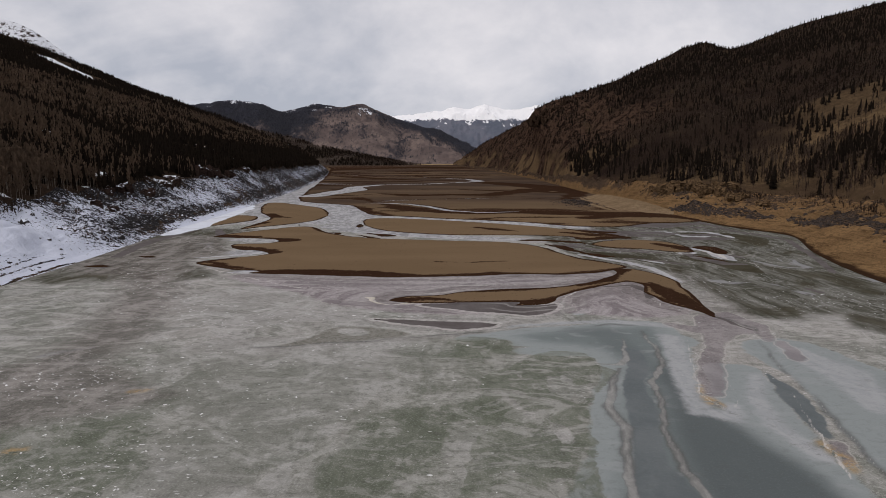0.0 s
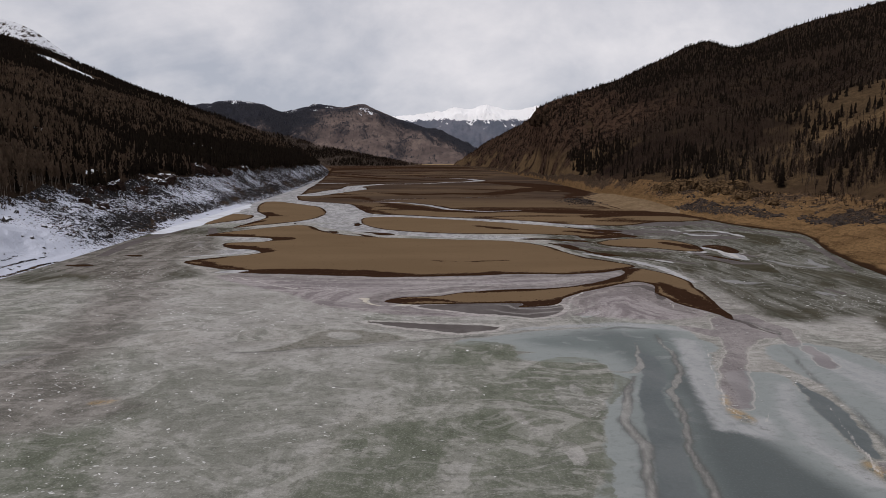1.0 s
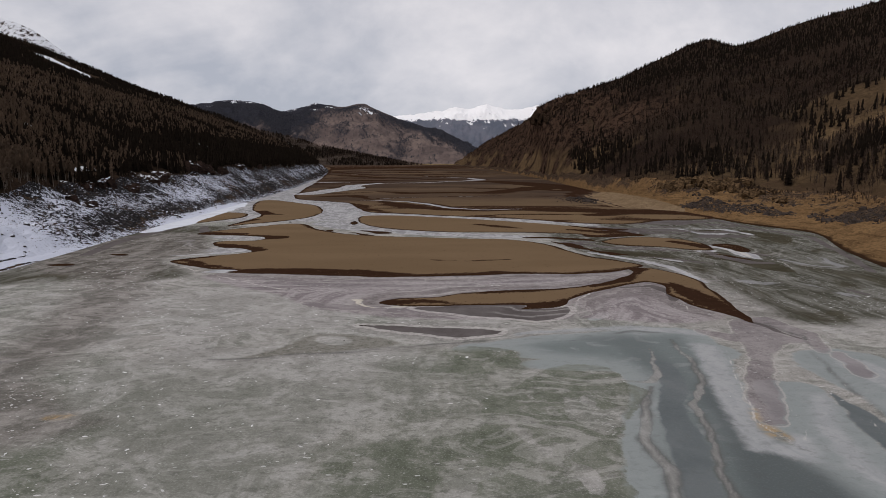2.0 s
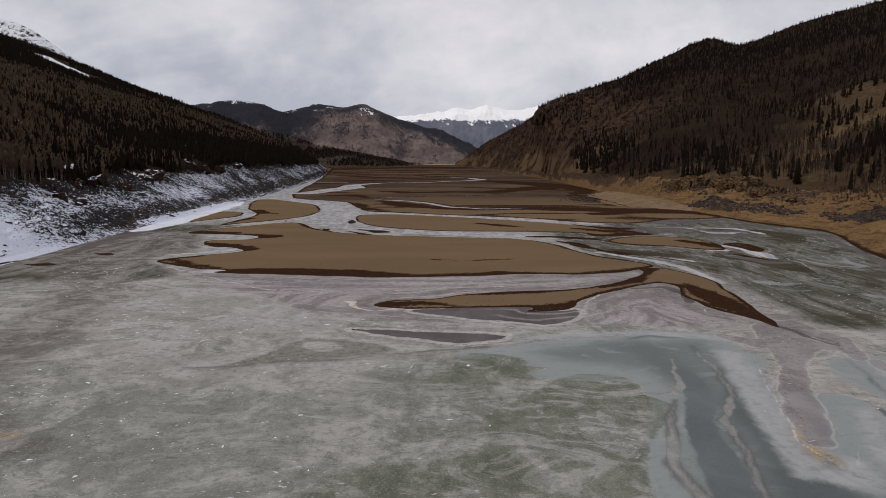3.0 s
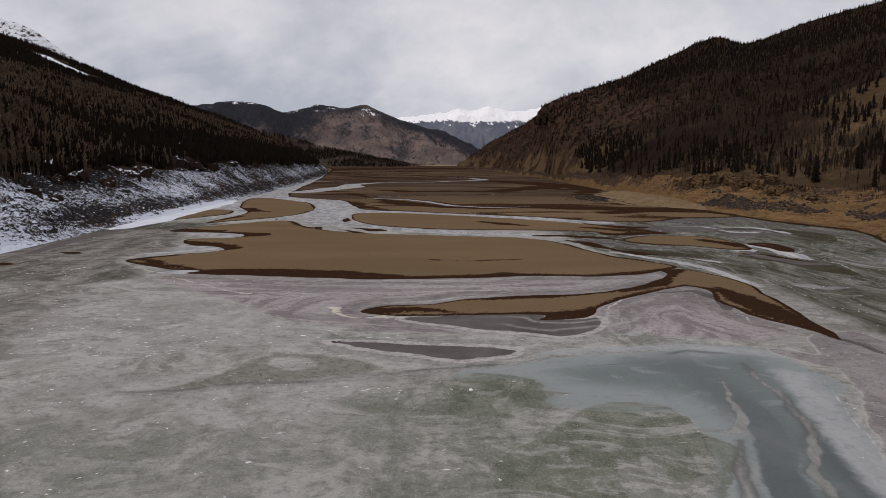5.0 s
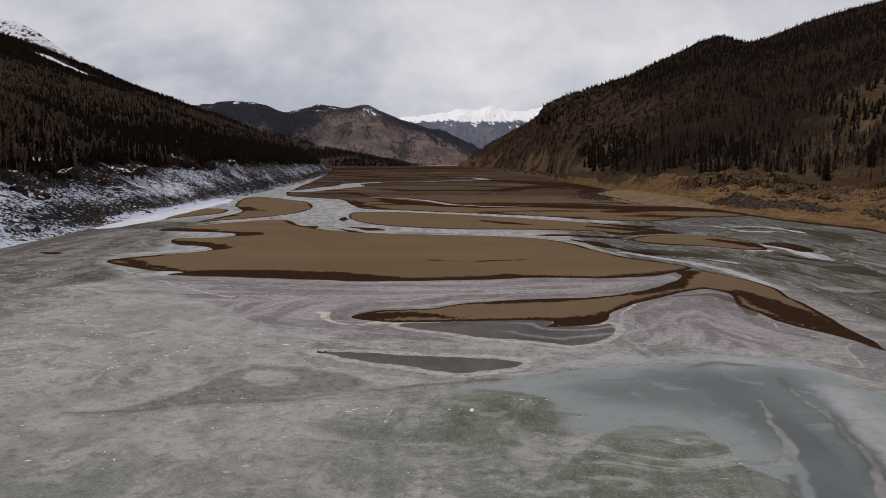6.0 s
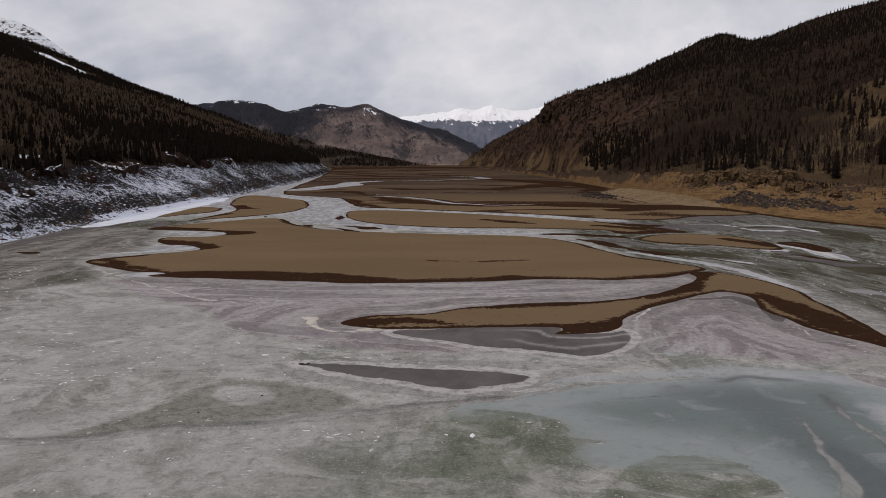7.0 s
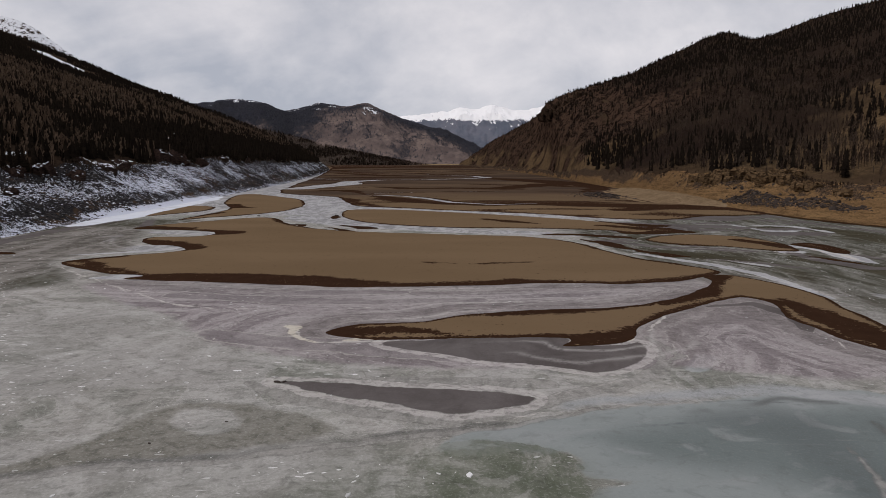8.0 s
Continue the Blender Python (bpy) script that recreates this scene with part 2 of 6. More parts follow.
    c = m.mix(edge("pale", 1.2, 0.26), c, m.mix(m.step(scuff, 0.38, 0.60), m.mix(upstream, (0.300, 0.312, 0.312), (0.245, 0.243, 0.246)), m.mix(upstream, (0.352, 0.358, 0.358), (0.425, 0.422, 0.428))))
    c = m.mix(mul(mul(mul(upstream, edge("pale", 1.2, 0.26)), m.step(m.math("ABSOLUTE", sub(scuff, 0.47)), 0.016, 0.0)), 0.5), c, (0.12, 0.112, 0.108))
    # mauve silt ice, ringed
    rings = m.mix(m.step(bands, 0.42, 0.52), (0.195, 0.166, 0.172), (0.285, 0.250, 0.254))
    rings = m.mix(m.step(bands, 0.53, 0.60), rings, (0.365, 0.334, 0.332))
    rings = m.mix(mul(m.step(fine, 0.48, 0.70), 0.35), rings, (0.40, 0.375, 0.37))
    mauve = m.step(add(m.attr("mauve"), mul(ragged, 1.0)), 0.25, 0.65)
    c = m.mix(mul(mauve, 0.92), c, rings)
    thin = m.step(m.math("ABSOLUTE", sub(bands, 0.50)), 0.014, 0.002)
    c = m.mix(mul(mul(thin, mauve), 0.45), c, (0.47, 0.445, 0.43))
    c = m.mix(m.step(add(m.attr("streak"), mul(ragged, 0.5)), 0.2, 0.8), c, flowing)
    # thin warm ice over silt
    c = m.mix(mul(m.attr("tint"), 0.8), c, m.mix(m.step(add(mul(wisp, 0.6), mul(flow, 0.4)), 0.42, 0.58), (0.115, 0.103, 0.092), (0.270, 0.247, 0.228)))
    c = m.mix(edge("olive", 0.8, 0.06), c, olive)
    c = m.mix(edge("drift", 0.8, 0.06), c, m.mix(m.step(flow, 0.35, 0.6), (0.31, 0.31, 0.32), (0.44, 0.44, 0.45)))
    c = m.mix(mul(edge("silt", 1.3, 0.12), 0.85), c, m.mix(m.step(mid, 0.40, 0.60), (0.190, 0.166, 0.170), (0.272, 0.245, 0.244)))
    c = m.mix(mul(rim("silt", 0.42, 0.485), 0.6), c, (0.42, 0.40, 0.37))
    c = m.mix(mul(edge("beige", 0.45, 0.05), 0.8), c, m.mix(m.step(brushed, 0.40, 0.60), (0.225, 0.218, 0.202), (0.315, 0.303, 0.282)))
    c = m.mix(mul(rim("beige", 0.47, 0.50, 0.4), 0.35), c, (0.12, 0.115, 0.105))
    # still pools on dark silt, with a rind of frost
    c = m.mix(mul(rim("still", 0.14, 0.47, 0.5), 0.62), c, m.mix(m.step(fine, 0.35, 0.6), (0.38, 0.355, 0.342), (0.52, 0.49, 0.465)))
    c = m.mix(edge("pool", 0.35, 0.03), c, m.mix(m.step(mid, 0.3, 0.7), (0.092, 0.080, 0.077), (0.138, 0.123, 0.119)))
    c = m.mix(mul(m.attr("ochre"), m.step(add(fine, mul(grain, 0.3)), 0.5, 0.72)), c, (0.34, 0.235, 0.115))
    c = m.mix(mul(m.attr("seam"), 0.7), c, (0.085, 0.085, 0.08))
    broken = m.step(add(add(fine, mul(mid, 0.5)), mul(grain, 0.5)), 0.72, 0.98)
    lines = mul(m.step(add(m.attr("frost"), mul(ragged, 0.25)), 0.50, 0.56), sub(1.0, edge("still", 0.35, 0.03)))
    c = m.mix(mul(lines, add(0.18, mul(broken, 0.6))), c, (0.55, 0.52, 0.485))
    c = m.mix(mul(mul(m.attr("rime"), broken), 0.7), c, (0.52, 0.50, 0.475))
    c = m.mix(mul(edge("white", 0.5, 0.04), 0.85), c, (0.58, 0.535, 0.45))
    fleck = mul(m.step(m.noise(0.7, 2, 0.5, (0.5, 1.25, 1)), 0.67, 0.70), m.step(add(m.noise(22, 4), mul(m.attr("fleck"), 0.3)), 0.48, 0.64))
    clean = m.math("MINIMUM", 0.85, add(add(edge("pool", 0.35), m.attr("streak")), add(edge("melt", 0.5), mul(edge("blue"), 0.75))))
    c = m.mix(mul(mul(fleck, sub(1.0, m.math("MINIMUM", 1.0, add(edge("pool", 0.35), edge("blue"))))), 0.9), c, (0.74, 0.74, 0.73))
    c = m.mix(mul(mul(m.step(fine, 0.52, 0.30), 0.36), sub(1.0, mul(clean, 0.5))), c, (0.055, 0.055, 0.048))
    c = m.mix(mul(m.step(grain, 0.52, 0.66), mul(0.15, sub(1.0, clean))), c, (0.60, 0.60, 0.58))
    c = m.mix(mul(m.step(grain, 0.46, 0.34), mul(0.17, sub(1.0, clean))), c, (0.09, 0.09, 0.08))
    m.colour(c)
    m.put(add(mul(edge("melt", 0.5), 0.2), mul(edge("blue"), 0.12)), m.b.inputs["Specular IOR Level"])
    m.rough(add(0.42, mul(fine, 0.3)))
    m.bump(add(fine, mul(grain, 0.4)), 0.06, 0.5)
    return m.m


def mud_material():
    m = Mat("river_mud", 1.0, 0.0)
    large, fine, grain = m.noise(35, 4, 0.55, (0.5, 1.4, 1)), m.noise(2.5, 5, 0.6), m.noise(0.35, 3, 0.6)
    dry = m.mix(m.step(large, 0.3, 0.7), (0.140, 0.094, 0.054), (0.165, 0.112, 0.066))
    dry = m.mix(m.math("MULTIPLY", grain, 0.25), dry, (0.22, 0.155, 0.092))
    wet = m.mix(fine, (0.026, 0.0130, 0.0082), (0.046, 0.024, 0.0145))
    edge = m.math("ADD", m.attr("wet"), m.math("MULTIPLY", m.math("SUBTRACT", m.math("ADD", m.noise(1.0, 5, 0.75), m.math("MULTIPLY", grain, 0.8)), 0.9), 2.3))
    w = m.step(edge, 0.42, 0.58)
    damp = m.mix(fine, (0.050, 0.034, 0.025), (0.070, 0.048, 0.036))
    dry = m.mix(m.attr("damp"), dry, damp)
    m.colour(m.mix(w, dry, wet))
    m.rough(m.math("SUBTRACT", 0.95, m.math("MULTIPLY", w, 0.15)))
    m.bump(m.math("ADD", fine, grain), 0.06, 0.4)
    return m.m


def bank_material(name, soil_a, soil_b, rock_a, rock_b):
    """Bare shore slope: soil and broken rock, under snow where the mesh says so."""
    m = Mat(name, 1.0, 0.0)
    large, mid, fine, chip = m.noise(22, 5, 0.6), m.noise(4.5, 6, 0.68), m.noise(1.5, 5, 0.7), m.noise(0.5, 3, 0.7)
    soil = m.mix(m.step(large, 0.3, 0.7), soil_a, soil_b)
    soil = m.mix(m.math("MULTIPLY", m.step(fine, 0.55, 0.38), 0.55), soil, tuple(0.45 * v for v in soil_a))
    strata = m.noise(1.8, 5, 0.7, (0.12, 0.12, 1.6), 0.4)
    soil = m.mix(m.math("MULTIPLY", m.step(strata, 0.50, 0.38), 0.6), soil, tuple(0.35 * v for v in soil_a))
    soil = m.mix(m.math("MULTIPLY", m.step(chip, 0.56, 0.66), 0.5), soil, tuple(1.5 * v for v in soil_b))
    rock = m.mix(m.step(fine, 0.4, 0.6), rock_a, rock_b)
    rock = m.mix(m.step(chip, 0.52, 0.42), rock, tuple(0.3 * v for v in rock_a))
    c = m.mix(m.step(m.math("ADD", m.attr("rock"), m.math("MULTIPLY", m.math("SUBTRACT", mid, 0.5), 1.6)), 0.42, 0.56), soil, rock)
    gaps = m.math("ADD", m.math("MULTIPLY", m.math("SUBTRACT", mid, 0.5), 1.3), m.math("MULTIPLY", m.math("SUBTRACT", fine, 0.5), 2.2))
    gaps = m.math("ADD", gaps, m.math("MULTIPLY", m.math("SUBTRACT", chip, 0.5), 1.7))
    s = m.step(m.math("ADD", m.attr("snow"), gaps), 0.48, 0.54)
    c = m.mix(m.attr("wet"), c, (0.030, 0.016, 0.010))
    m.colour(m.mix(s, c, (0.58, 0.61, 0.70)))
    m.bump(m.math("ADD", mid, m.math("MULTIPLY", fine, 0.5)), 1.0, 0.9)
    return m.m


def hill_material(name, low, high, litter, snow=(0.74, 0.76, 0.80), grass=(0.16, 0.125, 0.065)):
    m = Mat(name, 1.0, 0.0)
    large, mid, fine = m.noise(120, 6, 0.6), m.noise(18, 6, 0.65), m.noise(4.0, 6, 0.72)
    c = m.mix(m.step(large, 0.35, 0.65), low, high)
    c = m.mix(m.step(mid, 0.45, 0.7), c, litter)
    c = m.mix(m.attr("grass"), c, m.mix(m.step(fine, 0.3, 0.7), grass, tuple(0.42 * g for g in grass)))
    c = m.mix(m.attr("rock"), c, m.mix(m.step(m.math("ADD", fine, m.math("MULTIPLY", m.noise(11, 6, 0.7, (0.9, 0.5, 0.8)), 0.9)), 0.86, 1.0), (0.009, 0.006, 0.005), (0.064, 0.039, 0.027)))
    gaps = m.math("ADD", m.math("MULTIPLY", m.math("SUBTRACT", mid, 0.5), 1.2), m.math("MULTIPLY", m.math("SUBTRACT", fine, 0.5), 0.8))
    m.colour(m.mix(m.step(m.math("ADD", m.attr("snow"), gaps), 0.45, 0.6), c, snow))
    m.bump(m.math("ADD", mid, fine), 2.0, 0.7)
    return m.m


def plain(name, a, b, rough=0.9, own=False, size=0.6):
    m = Mat(name, rough, 0.0)
    c = m.mix(m.own() if own else m.random(), a, b)
    if name.startswith("aspen_twigs"):
        c = m.mix(m.math("MULTIPLY", m.step(m.noise(75, 3, 0.5), 0.46, 0.62), 0.5), c, (0.125, 0.092, 0.068))
    m.colour(m.mix(m.math("MULTIPLY", m.noise(size, 3), 0.5), c, tuple(0.5 * v for v in a)))
    return m.m


def plain_ground(name, a, c):
    m = Mat(name, 0.95, 0.05)
    m.colour(m.mix(m.step(m.noise(20, 5), 0.35, 0.65), a, c))
    return m.m


def water_lines(m):
    """Old water lines along a beach."""
    return m.math("MULTIPLY", m.step(m.noise(1.0, 4, 0.6, (0.9, 0.04, 2.5), 0.3), 0.54, 0.64), 0.55)


def sand_material():
    m = Mat("pale_beach_silt", 1.0, 0.0)
    c = m.mix(m.step(m.noise(12, 5, 0.6), 0.35, 0.65), (0.175, 0.122, 0.072), (0.225, 0.16, 0.098))
    c = m.mix(m.math("MULTIPLY", m.step(m.noise(1.2, 4, 0.65), 0.55, 0.40), 0.4), c, (0.10, 0.066, 0.038))
    c = m.mix(water_lines(m), c, (0.105, 0.068, 0.040))
    m.colour(c)
    m.bump(m.noise(1.5, 4, 0.65), 0.2, 0.6)
    return m.m


SAND = sand_material()
ICE = ice_material()
MUD = mud_material()
BANK_SNOW = bank_material("snowy_bank", (0.05, 0.034, 0.024), (0.085, 0.055, 0.035), (0.026, 0.024, 0.025), (0.06, 0.055, 0.055))
BANK_CLAY = bank_material("clay_bank", (0.150, 0.090, 0.044), (0.215, 0.132, 0.064), (0.052, 0.037, 0.028), (0.130, 0.087, 0.056))
HILL_LEFT = hill_material("left_forest_floor", (0.028, 0.019, 0.013), (0.044, 0.030, 0.021), (0.036, 0.025, 0.018), grass=(0.088, 0.064, 0.046))
HILL_RIGHT = hill_material("right_forest_floor", (0.018, 0.012, 0.010), (0.030, 0.020, 0.015), (0.026, 0.018, 0.013), grass=(0.165, 0.110, 0.060))
HILL_SPUR = hill_material("spur_forest_floor", (0.050, 0.038, 0.032), (0.090, 0.070, 0.055), (0.040, 0.031, 0.028))
# brown slope and dark conifers, with bluish distance haze mixed into their colours
HILL_MID = hill_material("hazed_mid_slope", (0.118, 0.091, 0.085), (0.190, 0.146, 0.128), (0.092, 0.075, 0.072), grass=(0.050, 0.051, 0.064))
# the slope below the snow carries blue-grey air haze in its base colour
HILL_FAR = hill_material("hazed_far_slope", (0.11, 0.125, 0.16), (0.16, 0.165, 0.20), (0.13, 0.145, 0.175), (0.95, 0.95, 0.96))
SPRUCE = plain("spruce_needles", (0.012, 0.009, 0.007), (0.022, 0.0165, 0.012))
SPRUCE_OWN = plain("spruce_needles_near", (0.012, 0.009, 0.007), (0.023, 0.017, 0.012), own=True)
ASPEN = plain("aspen_twigs", (0.040, 0.027, 0.021), (0.084, 0.057, 0.043))
ASPEN_OWN = plain("aspen_twigs_near", (0.070, 0.048, 0.036), (0.130, 0.094, 0.068), own=True)
ASPEN_GREY = plain("aspen_twigs_grey", (0.100, 0.066, 0.046), (0.165, 0.115, 0.080))
ASPEN_GREY_OWN = plain("aspen_twigs_grey_near", (0.104, 0.070, 0.049), (0.170, 0.121, 0.085), own=True)
BARK = plain("aspen_bark", (0.15, 0.122, 0.10), (0.28, 0.235, 0.19))
BARK_DARK = plain("spruce_bark", (0.05, 0.038, 0.03), (0.07, 0.05, 0.04))
def snowy_stone():
    m = Mat("snow_dusted_stone", 1.0, 0.0)
    c = m.mix(m.random(), (0.022, 0.02, 0.02), (0.062, 0.055, 0.052))
    n = m.t.nodes.new("ShaderNodeSeparateXYZ")
    m.put(m.pos.outputs["Normal"], n.inputs[0])
    m.colour(m.mix(m.math("MULTIPLY", m.step(n.outputs["Z"], 0.55, 0.75), m.step(m.noise(2.5, 4), 0.42, 0.55)), c, (0.70, 0.73, 0.80)))
    return m.m


STONE = snowy_stone()
STONE_WARM = plain("warm_broken_stone", (0.026, 0.021, 0.020), (0.100, 0.080, 0.068))


# ---- the valley floor ----
def floor_z(y):
    return 14.0 * np.clip((y - 1200.0) / 1800.0, 0, 2) ** 1.2


BIG_BAR = [(-91, 222), (-83, 233), (-75, 239), (-72, 246), (-79, 253), (-86, 255), (-94, 266), (-92, 274), (-81, 276), (-78, 284),
           (-85, 291), (-100, 294), (-113, 298), (-108, 313), (-97, 329), (-85, 344), (-75, 343), (-65, 322), (-53, 307), (-39, 296),
           (-22, 291), (5, 286), (26, 282), (38, 268), (47, 240), (55, 229), (61, 217), (50, 207), (37, 202), (19, 202), (8, 199),
           (-17, 196), (-35, 198), (-50, 200), (-65, 202), (-63, 206), (-74, 209)]
HOOK_BAR = [(-16, 163), (-12, 168), (-3, 170), (4, 175), (13, 178), (21, 180), (28, 181), (38, 186), (48, 196), (54, 205), (55, 211),
            (62, 213), (69, 198), (67.5, 178), (65.5, 163), (64.2, 153), (63.4, 147.5), (62.4, 148), (60.8, 153), (58.8, 157), (56, 163), (55, 169), (54, 175), (57, 185), (54, 190), (45, 184),
            (35, 175), (29, 168), (26, 161), (17, 158), (18, 162), (10, 162), (1, 161), (-9, 160)]
LONG_BAR = [(-52, 375), (-50, 394), (-29, 395), (4, 379), (37, 358), (60, 337), (74, 310), (66, 297), (54, 304), (32, 308), (4, 308),
            (-18, 315), (-34, 326), (-46, 347)]
LEFT_BAR = [(-112, 332), (-111, 372), (-115, 400), (-133, 440), (-153, 518), (-145, 536), (-117, 503), (-96, 473), (-82, 423), (-81, 386),
            (-90, 359), (-102, 343)]
SHORE_BAR = [(-134, 346), (-140, 384), (-140, 414), (-124, 404), (-119, 381), (-125, 363)]
RIGHT_BAR = [(62, 278), (79, 292), (95, 288), (101, 272), (98, 254), (90, 253), (80, 261), (68, 264)]
RING_BAR = [(102, 267), (108, 272), (112, 268), (112, 256), (108, 248), (105, 249), (104, 257)]
ALL_BARS = (BIG_BAR, HOOK_BAR, LONG_BAR, LEFT_BAR, SHORE_BAR, RIGHT_BAR, RING_BAR)


def sandbar(name, outline, label, cell, height, fringe, seed, dark=(), ragged=0.8):
    """A low bank of silt that rises through the ice, wet and dark at its rim."""
    poly = catmull(outline, 5, True)
    lo, hi = poly.min(0) - 3, poly.max(0) + 3
    x, y = np.meshgrid(np.arange(lo[0], hi[0], cell), np.arange(lo[1], hi[1], cell * 1.2))
    d = inside(x + ragged * fbm(x / 7, y / 7, seed), y + ragged * fbm(x / 7, y / 7, seed + 9), poly)
    z = np.where(d > 0, height * (1 - np.exp(-d / 5.0)), 0.12 * d)
    z = z + np.where(d > 1, 0.03 * fbm(x / 3, y / 3, seed + 3), 0)
    w = fringe * (1.0 + 1.1 * fbm(x / 22, y / 22, seed + 5)) + 0.3
    wet = 1 - smooth(0.35, 1.65, d / w)
    for chain in dark:
        wet = np.maximum(wet, smooth(-1.2, 1.2, stroke(x, y, chain) + 1.5 * fbm(x / 5, y / 5, seed + 7)))
    bar = tagged(new(name), label, "sandbar", "silt bars in the drained reservoir")
    n, m = x.shape
    ids = np.arange(n * m).reshape(n, m)
    q = np.stack([ids[:-1, :-1], ids[:-1, 1:], ids[1:, 1:], ids[1:, :-1]], -1).reshape(-1, 4)
    v, w = np.stack([x, y, z], -1).reshape(-1, 3), wet.reshape(-1)
    q = q[(d > -2.0).reshape(-1)[q].any(1)]
    rim = w[q].mean(1) > 0.4
    for nm, sel, text in (("wet_rim", rim, "dark wet mud rim"), ("dry_crest", ~rim, "dry tan silt crest")):
        if sel.any():
            used = np.unique(q[sel])
            back = np.zeros(n * m, np.int64)
            back[used] = np.arange(len(used))
            part(nm, mesh_of(nm, v[used], back[q[sel]], [MUD], {"wet": w[used]}), bar, text)
    return bar


sandbar("sandbar", BIG_BAR, "broad flat tan silt bar with dark wet edges in grey ice", 0.8, 0.5, 1.8, 11,
        [[(-64, 204, 2), (-45, 203.5, 4.2), (-30, 202, 4.2), (-19, 199.5, 2.6), (-8, 197.5, 0.8)], [(4, 200, 1), (14, 203, 2), (22, 203, 1)],
         [(-88, 224, 2), (-76, 214, 1.5), (-66, 208, 1)], [(-76, 240, 2), (-70, 247, 4), (-79, 257, 3)], [(-84, 278, 2), (-74, 284, 6), (-86, 292, 2)],
         [(-5, 224, 0.5), (2, 223, 0.6)], [(5, 222, 0.5), (20, 226, 0.7)], [(-60, 316, 1), (-52, 308, 3)], [(-90, 224, 2), (-82, 231, 2.5)], [(-94, 265, 2), (-86, 259, 3), (-78, 254, 3)], [(-108, 300, 3), (-92, 296, 3)], [(-90, 277, 2), (-80, 279, 2.5)]])
sandbar("sandbar", HOOK_BAR, "hooked narrow silt bar with dark wet mud and tan crest", 0.4, 0.35, 0.9, 31,
        [[(-14, 163, 2.5), (-6, 165, 2.2), (2, 163, 0.6)], [(2, 173, 0.6), (12, 176, 1.8), (22, 178, 1.6), (34, 183, 0.8)], [(14, 160, 0.5), (24, 162, 3.0), (28, 167, 1)],
         [(38, 184, 1.2), (48, 192, 1.8), (55, 203, 1.8), (58, 212, 2.2)], [(60, 188, 0.5), (60, 178, 3), (61, 165, 4), (61.5, 157, 3), (62.8, 148, 1.6)], [(54, 191, 1.0), (60, 184, 1.5)]])
sandbar("sandbar", LONG_BAR, "long tan silt bar between frozen river arms", 1.0, 0.5, 1.0, 51, [[(14, 340, 2), (24, 330, 4), (34, 322, 1)], [(56, 318, 2), (70, 308, 5)]])
sandbar("sandbar", LEFT_BAR, "tan silt bar beside the snowy shore ice", 1.0, 0.5, 1.2, 71, [[(-122, 420, 5), (-112, 400, 5), (-102, 395, 2)], [(-112, 340, 2), (-108, 365, 4)]])
sandbar("sandbar", SHORE_BAR, "small tan silt bar below the snowy bank", 0.8, 0.4, 1.2, 91)
sandbar("sandbar", RIGHT_BAR, "narrow tan silt bar in green grey ice", 0.7, 0.4, 1.3, 111, [[(90, 275, 3), (98, 262, 5)]])
sandbar("sandbar", RING_BAR, "dark wet mud ring rising through pale ice", 0.5, 0.2, 6.0, 131)

BEACH = [(112, 470), (130, 445), (148, 425), (160, 440), (168, 500), (166, 560), (160, 620), (140, 640), (122, 600), (112, 540)]
poly = catmull(BEACH, 5, True)
x, y = np.meshgrid(np.arange(105, 178, 0.9), np.arange(415, 650, 1.6))
d = inside(x + 2 * fbm(x / 9, y / 9, 151), y + 3 * fbm(x / 9, y / 9, 152), poly)
z = np.where(d > 0, 0.7 + 4.2 * smooth(0, 40, d + 0.5 * (x - 130)) + 0.25 * np.sin((x - 120) * 0.9 + 2 * fbm(x / 15, y / 15, 153)), 0.6 + 0.2 * d)
tagged(new("beach", sheet("beach", x, y, z, [SAND], keep=d > -3)), "pale tan terraced silt beach below the crags", "beach", kind="structure")

MUD_SPOTS = ([(-127, 214), (-123, 217), (-117, 214), (-121, 211.5)], [(-119, 237), (-114, 238), (-111, 235), (-115, 234)])
for k, spot in enumerate(MUD_SPOTS):
    sandbar("mud_spot", spot, "small dark wet mud spot rising through ice", 0.4, 0.12, 6.0, 141 + k)

MUD_SLIVERS = ([(60, 306), (77, 317), (86, 300), (74, 294), (60, 291)], [(31, 287.5), (36, 292), (48, 290), (58, 284.6), (60, 277), (46.6, 284)], [(41, 276), (46, 272), (51, 263), (53.5, 252), (60, 245), (63, 240), (56, 240), (50, 252), (45, 262)],
               [(60, 344), (68, 333), (85, 323), (75, 317), (64, 324)], [(-48, 308), (-40, 302), (-32, 295), (-38.7, 294.8), (-44, 302)], [(-42.4, 314), (-31, 311), (-24.8, 303), (-32, 301)], [(-61, 317), (-55.6, 315.6), (-54.4, 308)], [(-53.5, 349), (-51, 358), (-48, 347), (-49, 340)],
               [(93, 246), (99, 240), (101, 230), (98, 232), (95, 240)])
for k, spot in enumerate(MUD_SLIVERS):
    sandbar("mud_sliver", spot, "dark wet mud sliver between braided ice", 0.6, 0.1, 8.0, 171 + 3 * k, ragged=2.2)

